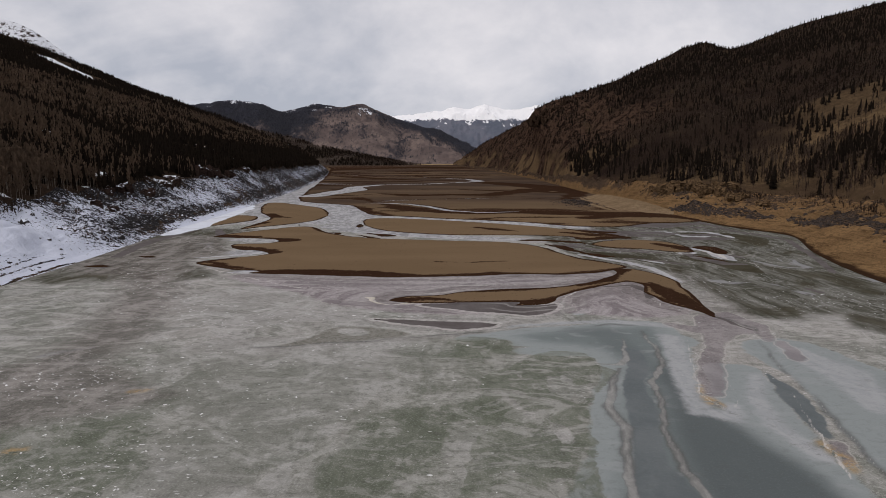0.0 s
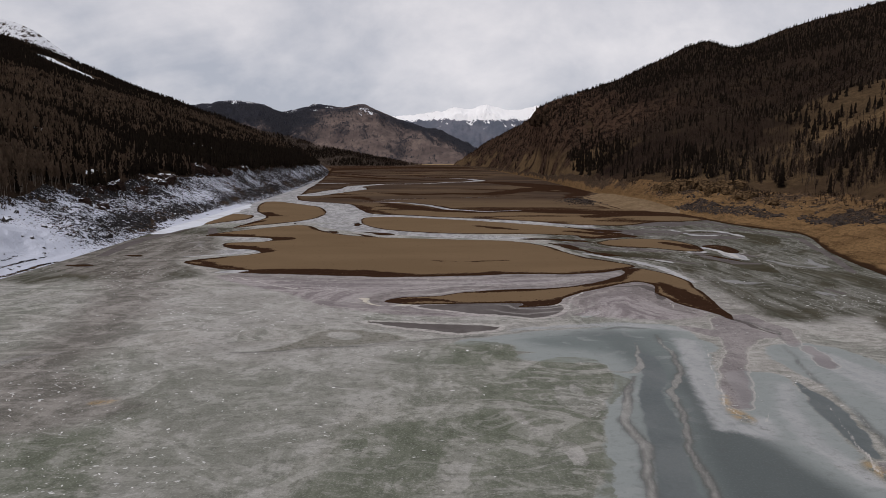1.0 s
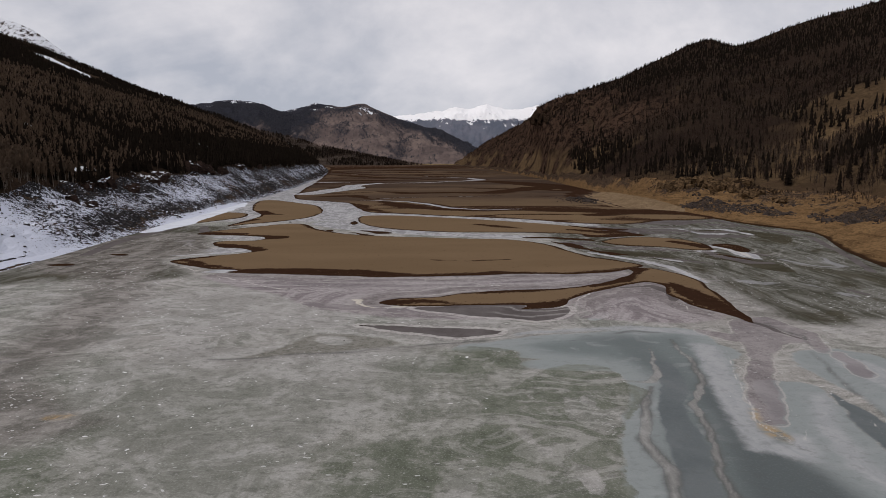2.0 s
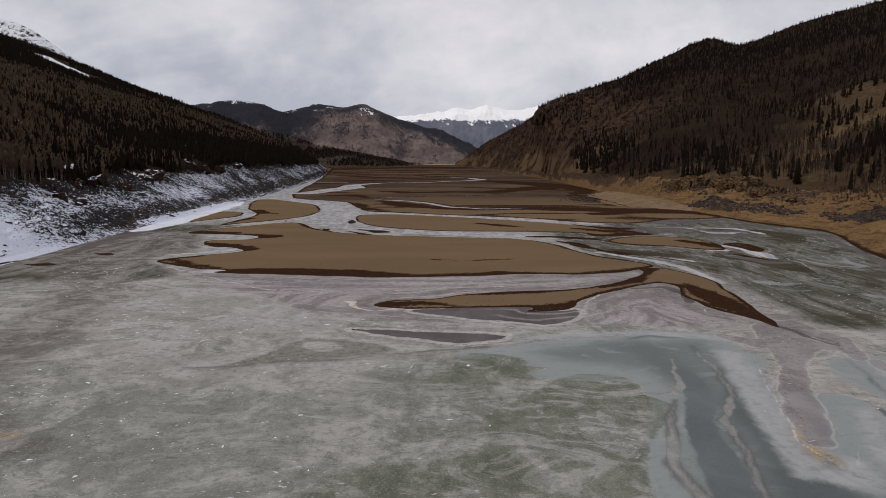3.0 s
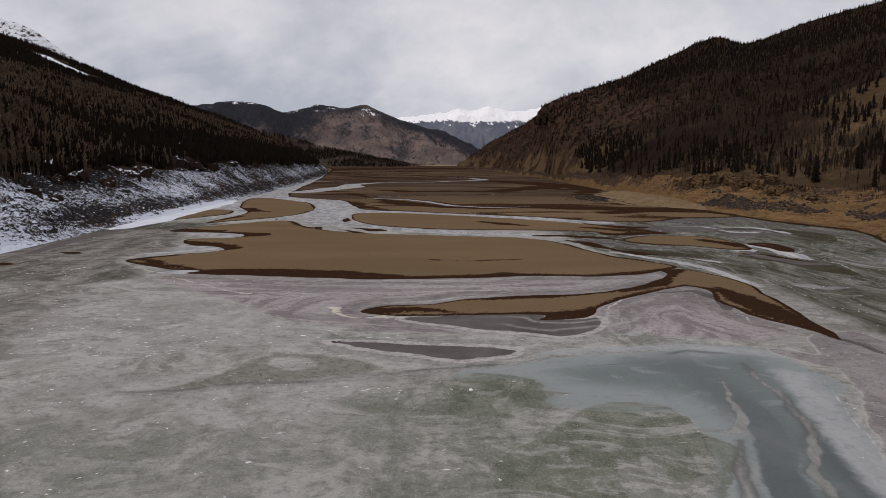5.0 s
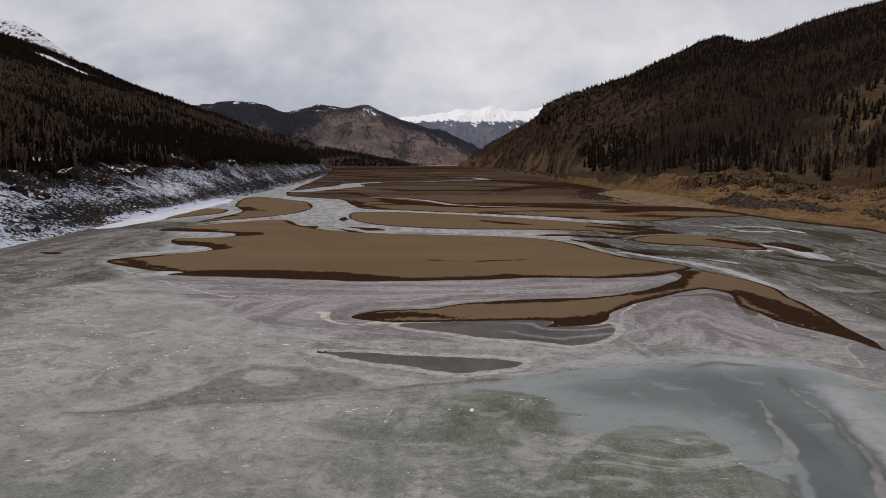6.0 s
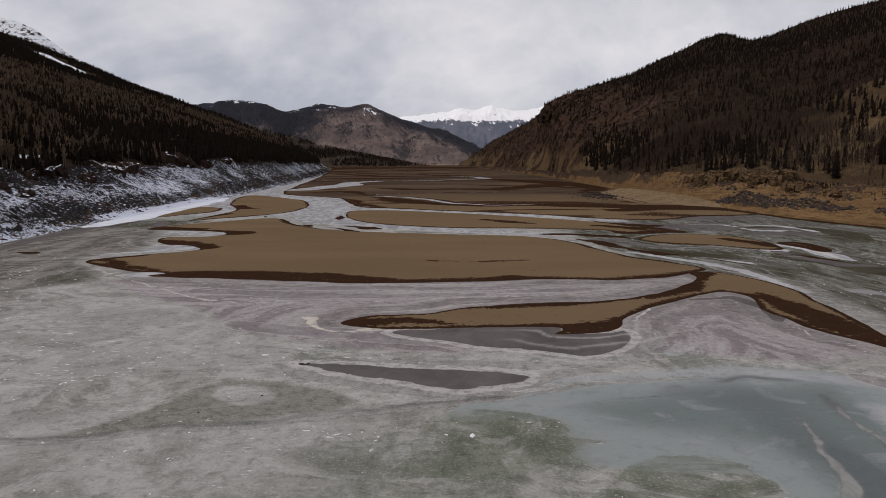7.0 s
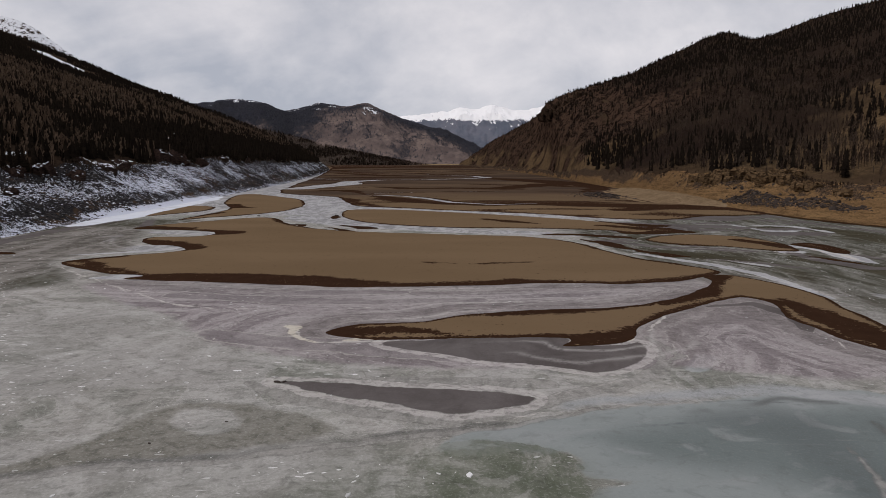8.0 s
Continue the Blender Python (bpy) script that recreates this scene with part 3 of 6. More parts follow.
# the mud flats up the valley, cut by frozen side arms
FLAT_EDGE = [(-134, 559), (-98, 523), (-78, 501), (-62, 445), (-47, 415), (-18, 401), (22, 383), (54, 362), (69, 351), (94, 347), (118, 372),
             (150, 380), (175, 420), (190, 600), (200, 960), (190, 1300), (160, 1900), (60, 2950), (-700, 2950), (-440, 2300), (-329, 1733), (-237, 1173), (-189, 878), (-161, 696)]
ARMS = [[(-140, 630, 12), (-128, 700, 15), (-118, 765, 16), (-128, 840, 10), (-103, 915, 7), (-41, 945, 5), (16, 1020, 6), (49, 1075, 9), (30, 1180, 7), (-25, 1246, 4)],
        [(-286, 1567, 12), (-200, 1400, 9), (-138, 1294, 4)], [(-75, 536, 1.0), (-59, 537, 2.5), (-34, 521, 3), (-21, 499, 3), (-3, 461, 2.5), (20, 441, 2.0), (48, 449, 0.8)],
        [(-203, 950, 8), (-149, 933, 4)], [(-61, 557, 1), (-45, 571, 1.5), (-26, 577, 0.8)], [(-9, 587, 0.5), (17, 597, 1.2), (44, 611, 0.6)], [(-90, 1400, 8), (-40, 1250, 3)]]
DARK_BANDS = [[(-57, 522, 3), (-44, 490, 8), (-27, 458, 10), (-7, 440, 9), (12, 430, 9), (39, 442, 10), (61, 438, 13), (100, 425, 16), (150, 430, 10)], [(-77, 675, 5), (-42, 640, 16), (-1, 655, 14), (38, 652, 16), (60, 690, 14), (107, 764, 30)],
              [(-128, 575, 4), (-110, 580, 10), (-89, 595, 9), (-63, 535, 4)], [(-70, 490, 2), (-57, 445, 4), (-42, 412, 3)], [(-220, 1300, 20), (-100, 1150, 20), (-60, 1120, 10)], [(-385, 1809, 60), (-267, 2100, 90), (-44, 2300, 120)],
              [(53, 1000, 25), (90, 930, 30), (125, 830, 30), (140, 700, 14), (120, 620, 8)], [(80, 590, 4), (104, 575, 6), (118, 640, 8)], [(20, 760, 10), (70, 730, 12), (120, 700, 10)], [(86, 400, 8), (112, 412, 12), (146, 410, 12), (152, 385, 8)], [(-230, 1050, 25), (-120, 1010, 18), (0, 1090, 12)]]
gy = 345 * (2960 / 345) ** np.linspace(0, 1, 420)
gx = np.linspace(-1, 1, 300)
x, y = np.meshgrid(gx, gy)
x = x * (170 + 0.20 * np.clip(y - 350, 0, 3000)) - 0.07 * np.clip(y - 350, 0, 3000)
d = inside(x + 2 * fbm(x / 25, y / 25, 3), y + 4 * fbm(x / 25, y / 25, 4), catmull(FLAT_EDGE, 4, True))
for chain in ARMS:
    d = np.minimum(d, -stroke(x + 3 * fbm(x / 30, y / 30, 6), y + 6 * fbm(x / 30, y / 30, 8), chain))
z = np.where(d > 0, 0.6 * (1 - np.exp(-d / 6.0)), np.maximum(0.12 * d, -1.0)) + floor_z(y)
wet = 1 - smooth(0.3, 1.7, d / (2.5 + 1.5 * fbm(x / 40, y / 40, 12)))
streak = fbm(x / 160, y / 38, 14) + 0.4 * fbm(x / 40, y / 20, 15)
wet = np.maximum(wet, 0.75 * smooth(0.25, 0.5, streak + 0.35 * smooth(900, 1600, y) - 0.05))
damp = smooth(380, 600, y) * (0.8 + 0.6 * fbm(x / 120, y / 60, 17))
for chain in DARK_BANDS:
    wet = np.maximum(wet, smooth(-4, 4, stroke(x, y, chain) + 7 * fbm(x / 30, y / 15, 16)))
tagged(new("mudflat", sheet("mudflat", x, y, z, [MUD], {"wet": wet, "damp": np.clip(damp, 0, 1)}, d > -6)), "brown and tan mud flats with frozen side channels up the valley", "mud flat", kind="structure")


def ice_sheet():
    gy = np.concatenate([np.arange(-300, 52, 8.0), np.arange(52, 200, 0.5), np.arange(200, 330, 1.0), 330 * (1500 / 330) ** np.linspace(0, 1, 130)])
    x, y = np.meshgrid(np.linspace(-1, 1, 560), gy)
    x = x * np.clip(0.78 * y + 18, 60, 330)
    wx, wy = x + 1.0 * fbm(x / 12, y / 12, 201) + 0.4 * fbm(x / 2.2, y / 2.2, 203, 3), y + 1.0 * fbm(x / 12, y / 12, 205) + 0.4 * fbm(x / 2.2, y / 2.2, 207, 3)
    # distance to the nearest bar, on a coarse raster
    cx, cy = np.arange(-190, 200, 2.0), np.arange(100, 560, 2.0)
    rx, ry = np.meshgrid(cx, cy)
    raster = np.full(rx.shape, -200.0)
    for bar in ALL_BARS:
        raster = np.maximum(raster, inside(rx, ry, catmull(bar, 3, True)))
    fx, fy = np.clip((wx - cx[0]) / 2, 0, len(cx) - 1.01), np.clip((wy - cy[0]) / 2, 0, len(cy) - 1.01)
    ix, iy = fx.astype(int), fy.astype(int)
    ax, ay = fx - ix, fy - iy
    off = -((raster[iy, ix] * (1 - ax) + raster[iy, ix + 1] * ax) * (1 - ay) + (raster[iy + 1, ix] * (1 - ax) + raster[iy + 1, ix + 1] * ax) * ay)

    def zone(chains, soft, scale=1.0):
        out = np.zeros(x.shape)
        for c in chains:
            out = np.maximum(out, smooth(-soft, soft, stroke(wx, wy, c)))
        return out * scale

    def ramp(d):
        return np.clip(0.5 + d / 4.0, 0, 1)

    def edge(chains):
        out = np.zeros(x.shape)
        for c in chains:
            out = np.maximum(out, ramp(stroke(wx, wy, c)))
        return out

    def plot(outline):
        return ramp(inside(wx, wy, catmull(outline, 3, True)))

    def field(outline, soft):
        return smooth(-soft, soft, inside(wx, wy, catmull(outline, 3, True)))

    green = np.maximum(plot([(6, 104), (11.2, 109.9), (12.6, 111.5), (17, 117.6), (22.4, 120.3), (27.2, 117.7), (27.1, 111.8), (29.7, 107.4), (27.5, 103.4), (23.9, 97.8), (22.1, 94.8), (19.8, 87.5), (19.2, 80), (18, 74), (15, 60), (2, 60), (4, 84)]),
                       plot([(-8, 124), (0.5, 128.6), (5.6, 129.3), (9.9, 128.1), (12.4, 126.6), (12.7, 123.3), (12.3, 119.9), (8, 116), (0, 114), (-8, 118)]))
    for hole in ([(17.1, 105.1), (19, 105.6), (21.2, 106.5), (21, 101), (24.6, 102.7), (22, 95.5), (19.4, 93), (17.4, 97.1), (16.6, 99.8)], [(12.2, 107.1), (13.2, 106), (12.7, 104.4)], [(14.2, 86.4), (16.2, 84.5), (16.3, 80.9), (15.3, 79.2), (13.7, 83.6)]):
        green = np.minimum(green, 1 - plot(hole))
    green = np.minimum(green, 1 - edge([[(-2, 78, 1.2), (4.3, 82.9, 1.1), (9.5, 85.4, 0.9), (12, 89.3, 0.7), (8, 98, 0.5)]]))
    green = np.minimum(green, 0.25 + 0.75 * smooth(-6, 9, x + 4 * fbm(x / 9, y / 9, 243)))
    shade = np.maximum(field([(-14, 87), (-7.9, 91.3), (-1.2, 92.5), (5.9, 96.1), (10.5, 89.4), (11.2, 85.4), (6.6, 81.7), (0.5, 78.2), (-0.2, 72.2), (-0.7, 60), (-13, 60), (-15.7, 71.9), (-14.1, 78)], 1.5),
                             field([(-70, 80), (-54.5, 86.5), (-44.2, 88.6), (-38.3, 82.8), (-37.4, 73.1), (-34, 58), (-60, 58)], 4))
    shade = np.maximum(shade, (0.20 + 0.36 * smooth(-0.2, 0.3, fbm(x / 26, y / 26, 221))) * smooth(130, 100, y + 8 * fbm(x / 20, y / 20, 223)) * smooth(16, 4, x))
    shade = np.maximum(shade, 0.65 * field([(-12, 100), (-10, 122), (0, 128), (12, 126), (13, 113), (8, 104), (6, 84), (2, 60), (-10, 60)], 3))
    tint_left = 0.85 * field([(-140, 256), (-134, 300), (-112, 300), (-96, 268), (-88, 241), (-95, 228), (-86, 206), (-110, 198), (-132, 215)], 5)
    cloud = 0.9 * field([(-55.9, 112), (-54.3, 119), (-43.8, 127), (-22.8, 128), (-4, 127.5), (-3, 112), (-1.3, 101), (-8.6, 98.3), (-15.4, 95.8), (-15, 83.2), (-19.5, 76.3), (-23.8, 71.8), (-22.4, 58), (-33.6, 58), (-36.7, 77.7), (-35.9, 82.9), (-43.8, 95.4), (-49.8, 100.3)], 4)
    cloud = np.maximum(cloud, 0.6 * field([(-75, 165), (-60, 182), (-30, 172), (-20, 150), (-30, 138), (-60, 140)], 9))
    blue = edge([[(3, 128.5, 2), (14, 131, 4), (25, 132, 5), (36, 132, 7), (46, 128, 5)], [(15, 119, 2.4), (28, 122, 5), (36, 115, 5)], [(24.2, 98.3, 1.2), (20.7, 85.6, 1.2), (19.6, 76.7, 1.8), (17.2, 62, 2.2)],
                 [(38, 84, 6), (40, 72, 8)], [(50, 108, 5), (47, 95, 5), (46, 84, 4)], [(66, 120, 9), (68, 106, 9), (62, 88, 7), (56, 74, 4)], [(31, 149, 1.2), (33, 154, 1.6)]])
    pond = inside(wx, wy, catmull([(2, 129.5), (7.3, 132.1), (13.9, 134.7), (18.7, 136.8), (24.7, 138.3), (32.9, 140.3), (40.8, 142.4), (48.4, 141.6), (49.6, 132.4), (47.8, 123), (44.5, 112), (42, 103), (40, 96), (42, 84), (47, 66), (14, 60), (19, 80), (22, 95), (27, 108), (27, 117), (22, 120.5), (13, 123), (12, 127)], 3, True))
    blue = np.maximum(blue, ramp(pond))
    depth = np.clip(pond / 10, 0, 1)
    pale = edge([[(46, 130, 2.2), (43, 116, 2.2), (39, 100, 1.8), (37.2, 90, 1.6), (41, 88.5, 1.8), (43, 92, 1)], [(53, 106, 1.0), (48, 95, 1.4), (46, 85, 1.4), (47, 76, 1.4)], [(67, 121, 3), (69, 108, 4), (64, 92, 2)],
                 [(14, 137.5, 0.8), (26, 141, 1.2), (38, 142.5, 1.6), (48, 139, 1.6)], [(-75, 390, 20), (-62, 440, 22), (-95, 520, 20), (-140, 610, 14)], [(-60, 345, 12), (-40, 322, 10), (0, 300, 8), (30, 292, 5)],
                 [(-20, 400, 8), (40, 373, 7), (72, 348, 8)], [(-72, 250, 6), (-86, 248, 5)], [(-80, 284, 5), (-98, 286, 4)], [(-66, 207, 1.5), (-56, 205.5, 0.8)], [(-76.6, 114.3, 0.6), (-73.7, 117.3, 1.1), (-70, 120.2, 0.5)]])
    pale = np.maximum(pale, smooth(330, 380, y) * 0.9 * smooth(95, 70, x))
    pale = np.maximum(pale, 0.5 * zone([[(-50, 182, 4), (-20, 190, 3), (10, 190, 4), (36, 194, 4), (47, 200, 2.5)]], 1.5))
    silt = edge([[(-34, 189, 0.8), (-22, 191, 2.4), (-8, 192, 1.6)], [(-48, 187.5, 2), (-30, 184, 2.5), (-12, 183, 2), (6, 186, 2)], [(62, 146, 4), (60, 138, 4.5), (53, 124, 1.6), (47, 110, 2.0), (44.4, 104, 2.6), (42.5, 97, 1.6)],
                 [(50, 140, 1.5), (54, 136, 2.5), (64, 135, 2.2)], [(67.6, 126, 1.2), (65.5, 116, 1.8)], [(51, 80, 0.8), (49.2, 74.3, 0.6)],
                 [(-32, 162, 2), (-24, 159, 2.5), (-8, 156, 3), (12, 153, 3), (25, 151, 2.5)], [(66, 150, 2), (68, 140, 2.5), (66, 128, 1.2)]])
    tint = np.maximum(0.95 * zone([[(-118, 240, 6), (-100, 206, 8), (-84, 176, 9), (-76, 150, 8), (-70, 125, 7), (-70, 104, 8)]], 6), 0.9 * field([(-84, 104), (-66.8, 113), (-48.6, 99), (-42.1, 95.4), (-49.1, 88.6), (-58.1, 84.5), (-66, 80)], 3))
    tint = np.maximum(tint, tint_left)
    tint = np.maximum(tint, 0.5 * smooth(12, 2, off) * smooth(230, 205, y))
    melt = plot([(34, 122), (36.8, 120), (35.8, 110), (32, 101.5), (31.2, 92), (29, 83.8), (26.7, 74), (27.5, 60), (18.5, 60), (23.1, 77), (25.3, 85.6), (27.2, 96), (31, 107), (32.7, 113)])
    melt = np.maximum(melt, edge([[(55.6, 107, 0.3), (54.5, 99, 1.6), (52.8, 90, 1.7), (51, 82, 0.6)], [(20, 138.5, 0.02), (32, 139.4, 0.12), (39.6, 138.2, 0.05)], [(17.5, 132, 0.02), (22.6, 133.2, 0.1), (27.8, 134.4, 0.1), (34, 136.3, 0.02)]]))
    melt_soft = 0.95 * field([(39.9, 113), (38.6, 97), (40.5, 87.7), (42.5, 77), (43, 60), (28.4, 60), (28.8, 74), (31.2, 83.8), (34.3, 96.4), (35, 106)], 2.5)
    melt_soft = np.maximum(melt_soft, 0.45 * field([(24, 134.6), (32, 138.2), (35.5, 137.2), (37.2, 134), (37, 128.7), (37, 122), (37, 112), (33.4, 116), (31.1, 124.6), (30.5, 129.7), (27.9, 132)], 2.0))
    tongue = plot([(-25.7, 136), (-19.3, 136.8), (-12.9, 134.2), (-8, 131.4), (-9.4, 128.6), (-15.2, 126.7), (-21, 125.3), (-26.6, 123.6), (-34, 121.5), (-30, 126.1), (-28, 130.7)])
    tongue = np.maximum(np.minimum(tongue, 1 - plot([(-24.2, 134), (-22.7, 135.4), (-19.8, 135.2), (-17.3, 132.8), (-17, 130.3), (-19.7, 129.4), (-22.8, 130.8)])), edge([[(-17, 134, 0.3), (-14, 132, 1.0), (-9, 131, 0.8)]]))
    strips = [[(30.5, 109.1, 0.1), (27.0, 101, 0.5), (23.8, 91.5, 0.7), (24.4, 84.5, 0.7), (22, 76.7, 0.5), (19.5, 62, 0.5)], [(41.5, 134.4, 0.05), (40.6, 122.4, 0.35), (38.6, 111.2, 0.45), (33.4, 101.8, 0.55), (33.2, 95.4, 0.4), (29.4, 82.2, 0.4), (27.9, 73, 0.5), (28.4, 60, 0.6)]]
    beige = edge(strips + [[(-39, 120, 0.25), (-32, 120.7, 0.35), (-25, 123.3, 0.4), (-16.3, 124.7, 0.4), (-9.4, 127, 0.45), (-2.8, 129.4, 0.4), (7.4, 132.3, 0.35), (13, 134.8, 0.3), (19, 137.4, 0.2)], [(-17.8, 142, 0.3), (-16.5, 139.8, 0.6), (-11.4, 137, 0.9), (-6, 135.1, 1.0), (-2.1, 133.6, 0.9), (2.1, 133, 0.8), (5.3, 133.9, 0.7), (8.7, 135.9, 0.8), (13.7, 139.9, 0.8), (19.2, 143.5, 0.7), (24.5, 147, 0.6), (27.3, 151.6, 0.5), (28.2, 158.2, 0.4)],
                  [(-20, 142.6, 0.6), (-15, 138.5, 1.2), (-5, 136, 1.8), (4, 134, 1.2), (12, 138, 0.6), (20, 142, 0.4), (26, 147, 0.5), (30, 155, 0.5), (29, 163, 0.4)], [(36.5, 129, 0.1), (34.2, 121, 0.3), (33.4, 114.6, 0.6), (31, 111.6, 0.5), (27, 112.4, 0.2)], [(-14, 144.5, 0.5), (0, 144, 1.2), (12, 143, 1.2)]])
    streak = zone([[(78, 152, 8), (90, 180, 18), (86, 215, 14), (104, 245, 10)], [(100, 140, 10), (116, 168, 12), (122, 205, 12), (136, 250, 12), (150, 285, 8)], [(60, 240, 4), (80, 230, 7)], [(104, 320, 26), (120, 350, 24), (138, 380, 10)], [(140, 330, 8), (152, 300, 6)],
                   [(-118, 190, 8), (-122, 225, 7), (-126, 262, 7), (-122, 300, 6)], [(-104, 235, 6), (-110, 260, 8)]], 5, 0.9)
    streak = np.maximum(streak, 0.92 * smooth(68, 80, x + 6 * fbm(x / 12, y / 12, 251)) * smooth(140, 158, y + 6 * fbm(x / 14, y / 14, 252)) * smooth(430, 400, y))
    streak = np.maximum(streak, 0.95 * smooth(40, 56, x + 0.12 * (y - 240) + 6 * fbm(x / 12, y / 12, 254)) * smooth(196, 214, y) * smooth(345, 325, y))
    streak = np.maximum(streak, 0.75 * field([(-136, 256), (-130, 285), (-121, 300), (-106, 290), (-95, 266), (-87, 241), (-95, 230), (-92, 221), (-79, 208), (-74, 195), (-84, 188), (-110, 196), (-130, 215)], 5))
    streak = np.maximum(streak, 0.8 * smooth(-92, -108, x + 8 * fbm(x / 15, y / 15, 253)) * smooth(172, 195, y) * smooth(345, 325, y))
    still = [[(-17.5, 143.3), (-15.3, 143.3), (-10.3, 143.2), (-4.6, 142), (0.9, 141.4), (5.6, 140.9), (10, 139.9), (10.4, 139), (9.4, 137.7), (6.5, 136.4), (2.1, 135), (-0.1, 135.4), (-2.3, 136.2), (-4.1, 137.7), (-9.5, 139.2), (-14.1, 141.2)],
             [(-7, 159), (1.9, 161.5), (8.1, 162.5), (17, 162), (17, 159), (21, 158.5), (25.3, 159.5), (27, 160), (25.7, 154), (22.6, 149.6), (18.9, 147.7), (15.2, 148.7), (10.7, 149.6), (6.7, 150.6), (2.6, 153.5), (-1, 155), (-5.4, 156.7)]]
    pools = [[(-123, 214.5, 1.0), (-118, 212, 1)],
                 [(103, 181, 1), (104, 176, 1.2)], [(45, 182, 0.5), (54, 185, 1.2), (56.5, 176, 2.0), (53, 168, 1)], [(-116, 236, 0.8), (-112, 234, 0.6)], [(93, 248, 2), (94, 236, 3), (98, 225, 3), (104, 224, 1.5)], [(108, 246, 1.5), (110, 240, 2)], [(116, 312, 3), (129, 312, 4)], [(100, 352, 4), (117, 349, 4), (134, 361, 3)], [(70, 262, 1.5), (84, 252, 2)],
                 [(146, 398, 2), (147.5, 328, 2), (153, 308, 1.8), (156.5, 293, 1.6), (146, 264, 1.5), (136, 233, 1.4), (127, 208, 1.2)], [(66, 236, 0.8), (76, 230, 1.5), (84, 222, 0.8)], [(70, 335, 3), (90, 322, 4), (110, 318, 2)], [(84, 372, 4), (110, 362, 6), (140, 366, 4)], [(58, 300, 1.5), (75, 288, 2.5)], [(45, 275, 1), (60, 260, 2.5), (78, 252, 1.5)],
                 [(63, 147, 0.7), (64.6, 141, 0.5), (66, 135, 0.2)], [(-126, 236, 2), (-134, 275, 3), (-134, 312, 3), (-133, 335, 2)], [(-112, 305, 2), (-122, 330, 2)]]
    pool, rind = edge(pools), np.zeros(x.shape)
    for outline in still:
        rind = np.maximum(rind, plot(outline))
    pool = np.maximum(pool, rind)
    braid = zone([[(45, 322, 5), (70, 312, 9), (100, 318, 14), (132, 340, 12)], [(74, 280, 4), (62, 262, 6), (48, 280, 4)], [(84, 352, 6), (120, 362, 10)], [(100, 290, 5), (125, 300, 8)]], 5)
    pool = np.maximum(pool, 0.95 * braid * smooth(0.0, 0.12, fbm(x / 20, y / 6, 255, 5)))
    olive = np.maximum(plot([(86, 240), (96, 248), (99, 244), (99, 233.5), (102, 228.5), (106, 222), (103, 206), (95.5, 212), (93, 226), (89, 231)]), plot([(50, 262), (56.5, 254.5), (63.4, 251.4), (72, 242.4), (74.7, 232), (75, 223), (71, 227.6), (67, 233.5), (59.4, 239.6), (54, 246.5)]))
    olive = np.maximum(olive, plot([(136.6, 321.6), (144.6, 310), (147, 292), (132.4, 270.5), (133.4, 291.4), (133, 307)]))
    olive = np.maximum(olive, edge([[(114, 317, 2), (124, 318, 3.5), (132, 313, 2)], [(72, 306.6, 3), (82, 305, 5), (87, 300, 2)]]))
    drift = np.maximum(plot([(97.7, 263), (105, 266), (104.5, 256), (104, 248.5), (108.7, 247.7), (106.3, 236), (104.9, 231), (102, 234.6), (100.8, 244), (102.4, 255)]), plot([(90.5, 251), (96.4, 255.8), (98, 250), (91.7, 246.6)]))
    drift = np.maximum(drift, edge([[(50, 245, 1.2), (55.5, 238.5, 1.4), (62.8, 228.5, 1.8), (68.6, 215, 1.6), (69.5, 200, 1.2), (70, 190, 0.6)], [(69, 234, 0.5), (73.8, 230.3, 2.2), (75.5, 225.4, 1)], [(110.7, 326, 1), (112.5, 315.6, 2.0), (114, 305.8, 2.6), (121, 304.5, 2.0), (128.7, 310.8, 0.8)],
                                   [(117.5, 326.7, 1.0), (131, 323.3, 2), (134, 309, 2), (133.8, 301.7, 1)], [(-96, 233.4, 0.5), (-91.7, 235.6, 1.0), (-84.8, 239, 1.3), (-77.6, 246, 3), (-74.5, 249.8, 1)], [(-73, 202.5, 0.5), (-66, 205, 3.5), (-58, 205.7, 0.6)]]))
    mauve = 0.8 * field([(-70, 196), (-60, 203), (-20, 198), (10, 201), (40, 204), (58, 212), (62, 190), (62, 165), (58, 150), (44, 146), (28, 150), (8, 148), (-12, 150), (-30, 158), (-42, 172), (-58, 184)], 3.5)
    shore = off.copy()
    for outline in still:
        shore = np.minimum(shore, -inside(wx, wy, catmull(outline, 3, True)))
    level = np.clip(shore, 0, 60) + 0.6 * fbm(x / 9, y / 9, 263)
    seam = np.zeros(x.shape)
    for c in strips + [[(62, 153, 0.1), (67, 137, 0.1), (60.8, 118, 0.1), (59, 105.8, 0.1), (56, 91.5, 0.1), (51.7, 71.7, 0.1)], [(-39.5, 121, 0.1), (-32.2, 121.6, 0.1), (-25, 124.2, 0.1), (-16.3, 125.6, 0.1), (-9.4, 127.9, 0.1), (-2.8, 130.3, 0.1), (7.4, 133.3, 0.1)], [(15.5, 134.1, 0.1), (26.6, 136.5, 0.1), (36.7, 140, 0.1), (41.3, 139, 0.1)]]:
        seam = np.maximum(seam, np.exp(-(stroke(wx, wy, c) / 0.36) ** 2))
    seam = seam * smooth(-0.5, 0.1, fbm(x / 6, y / 6, 261))
    ochre = zone([[(41.2, 101, 0.3), (40.3, 96.3, 0.5), (40.6, 93, 1.2)], [(49.2, 80.3, 0.5), (49.3, 75.3, 0.9), (48.5, 72, 0.5)], [(-55.5, 75.4, 1.0), (-54, 76, 0.7)], [(-50, 97, 0.7), (-48, 97.4, 0.5)]], 0.8, 0.9)
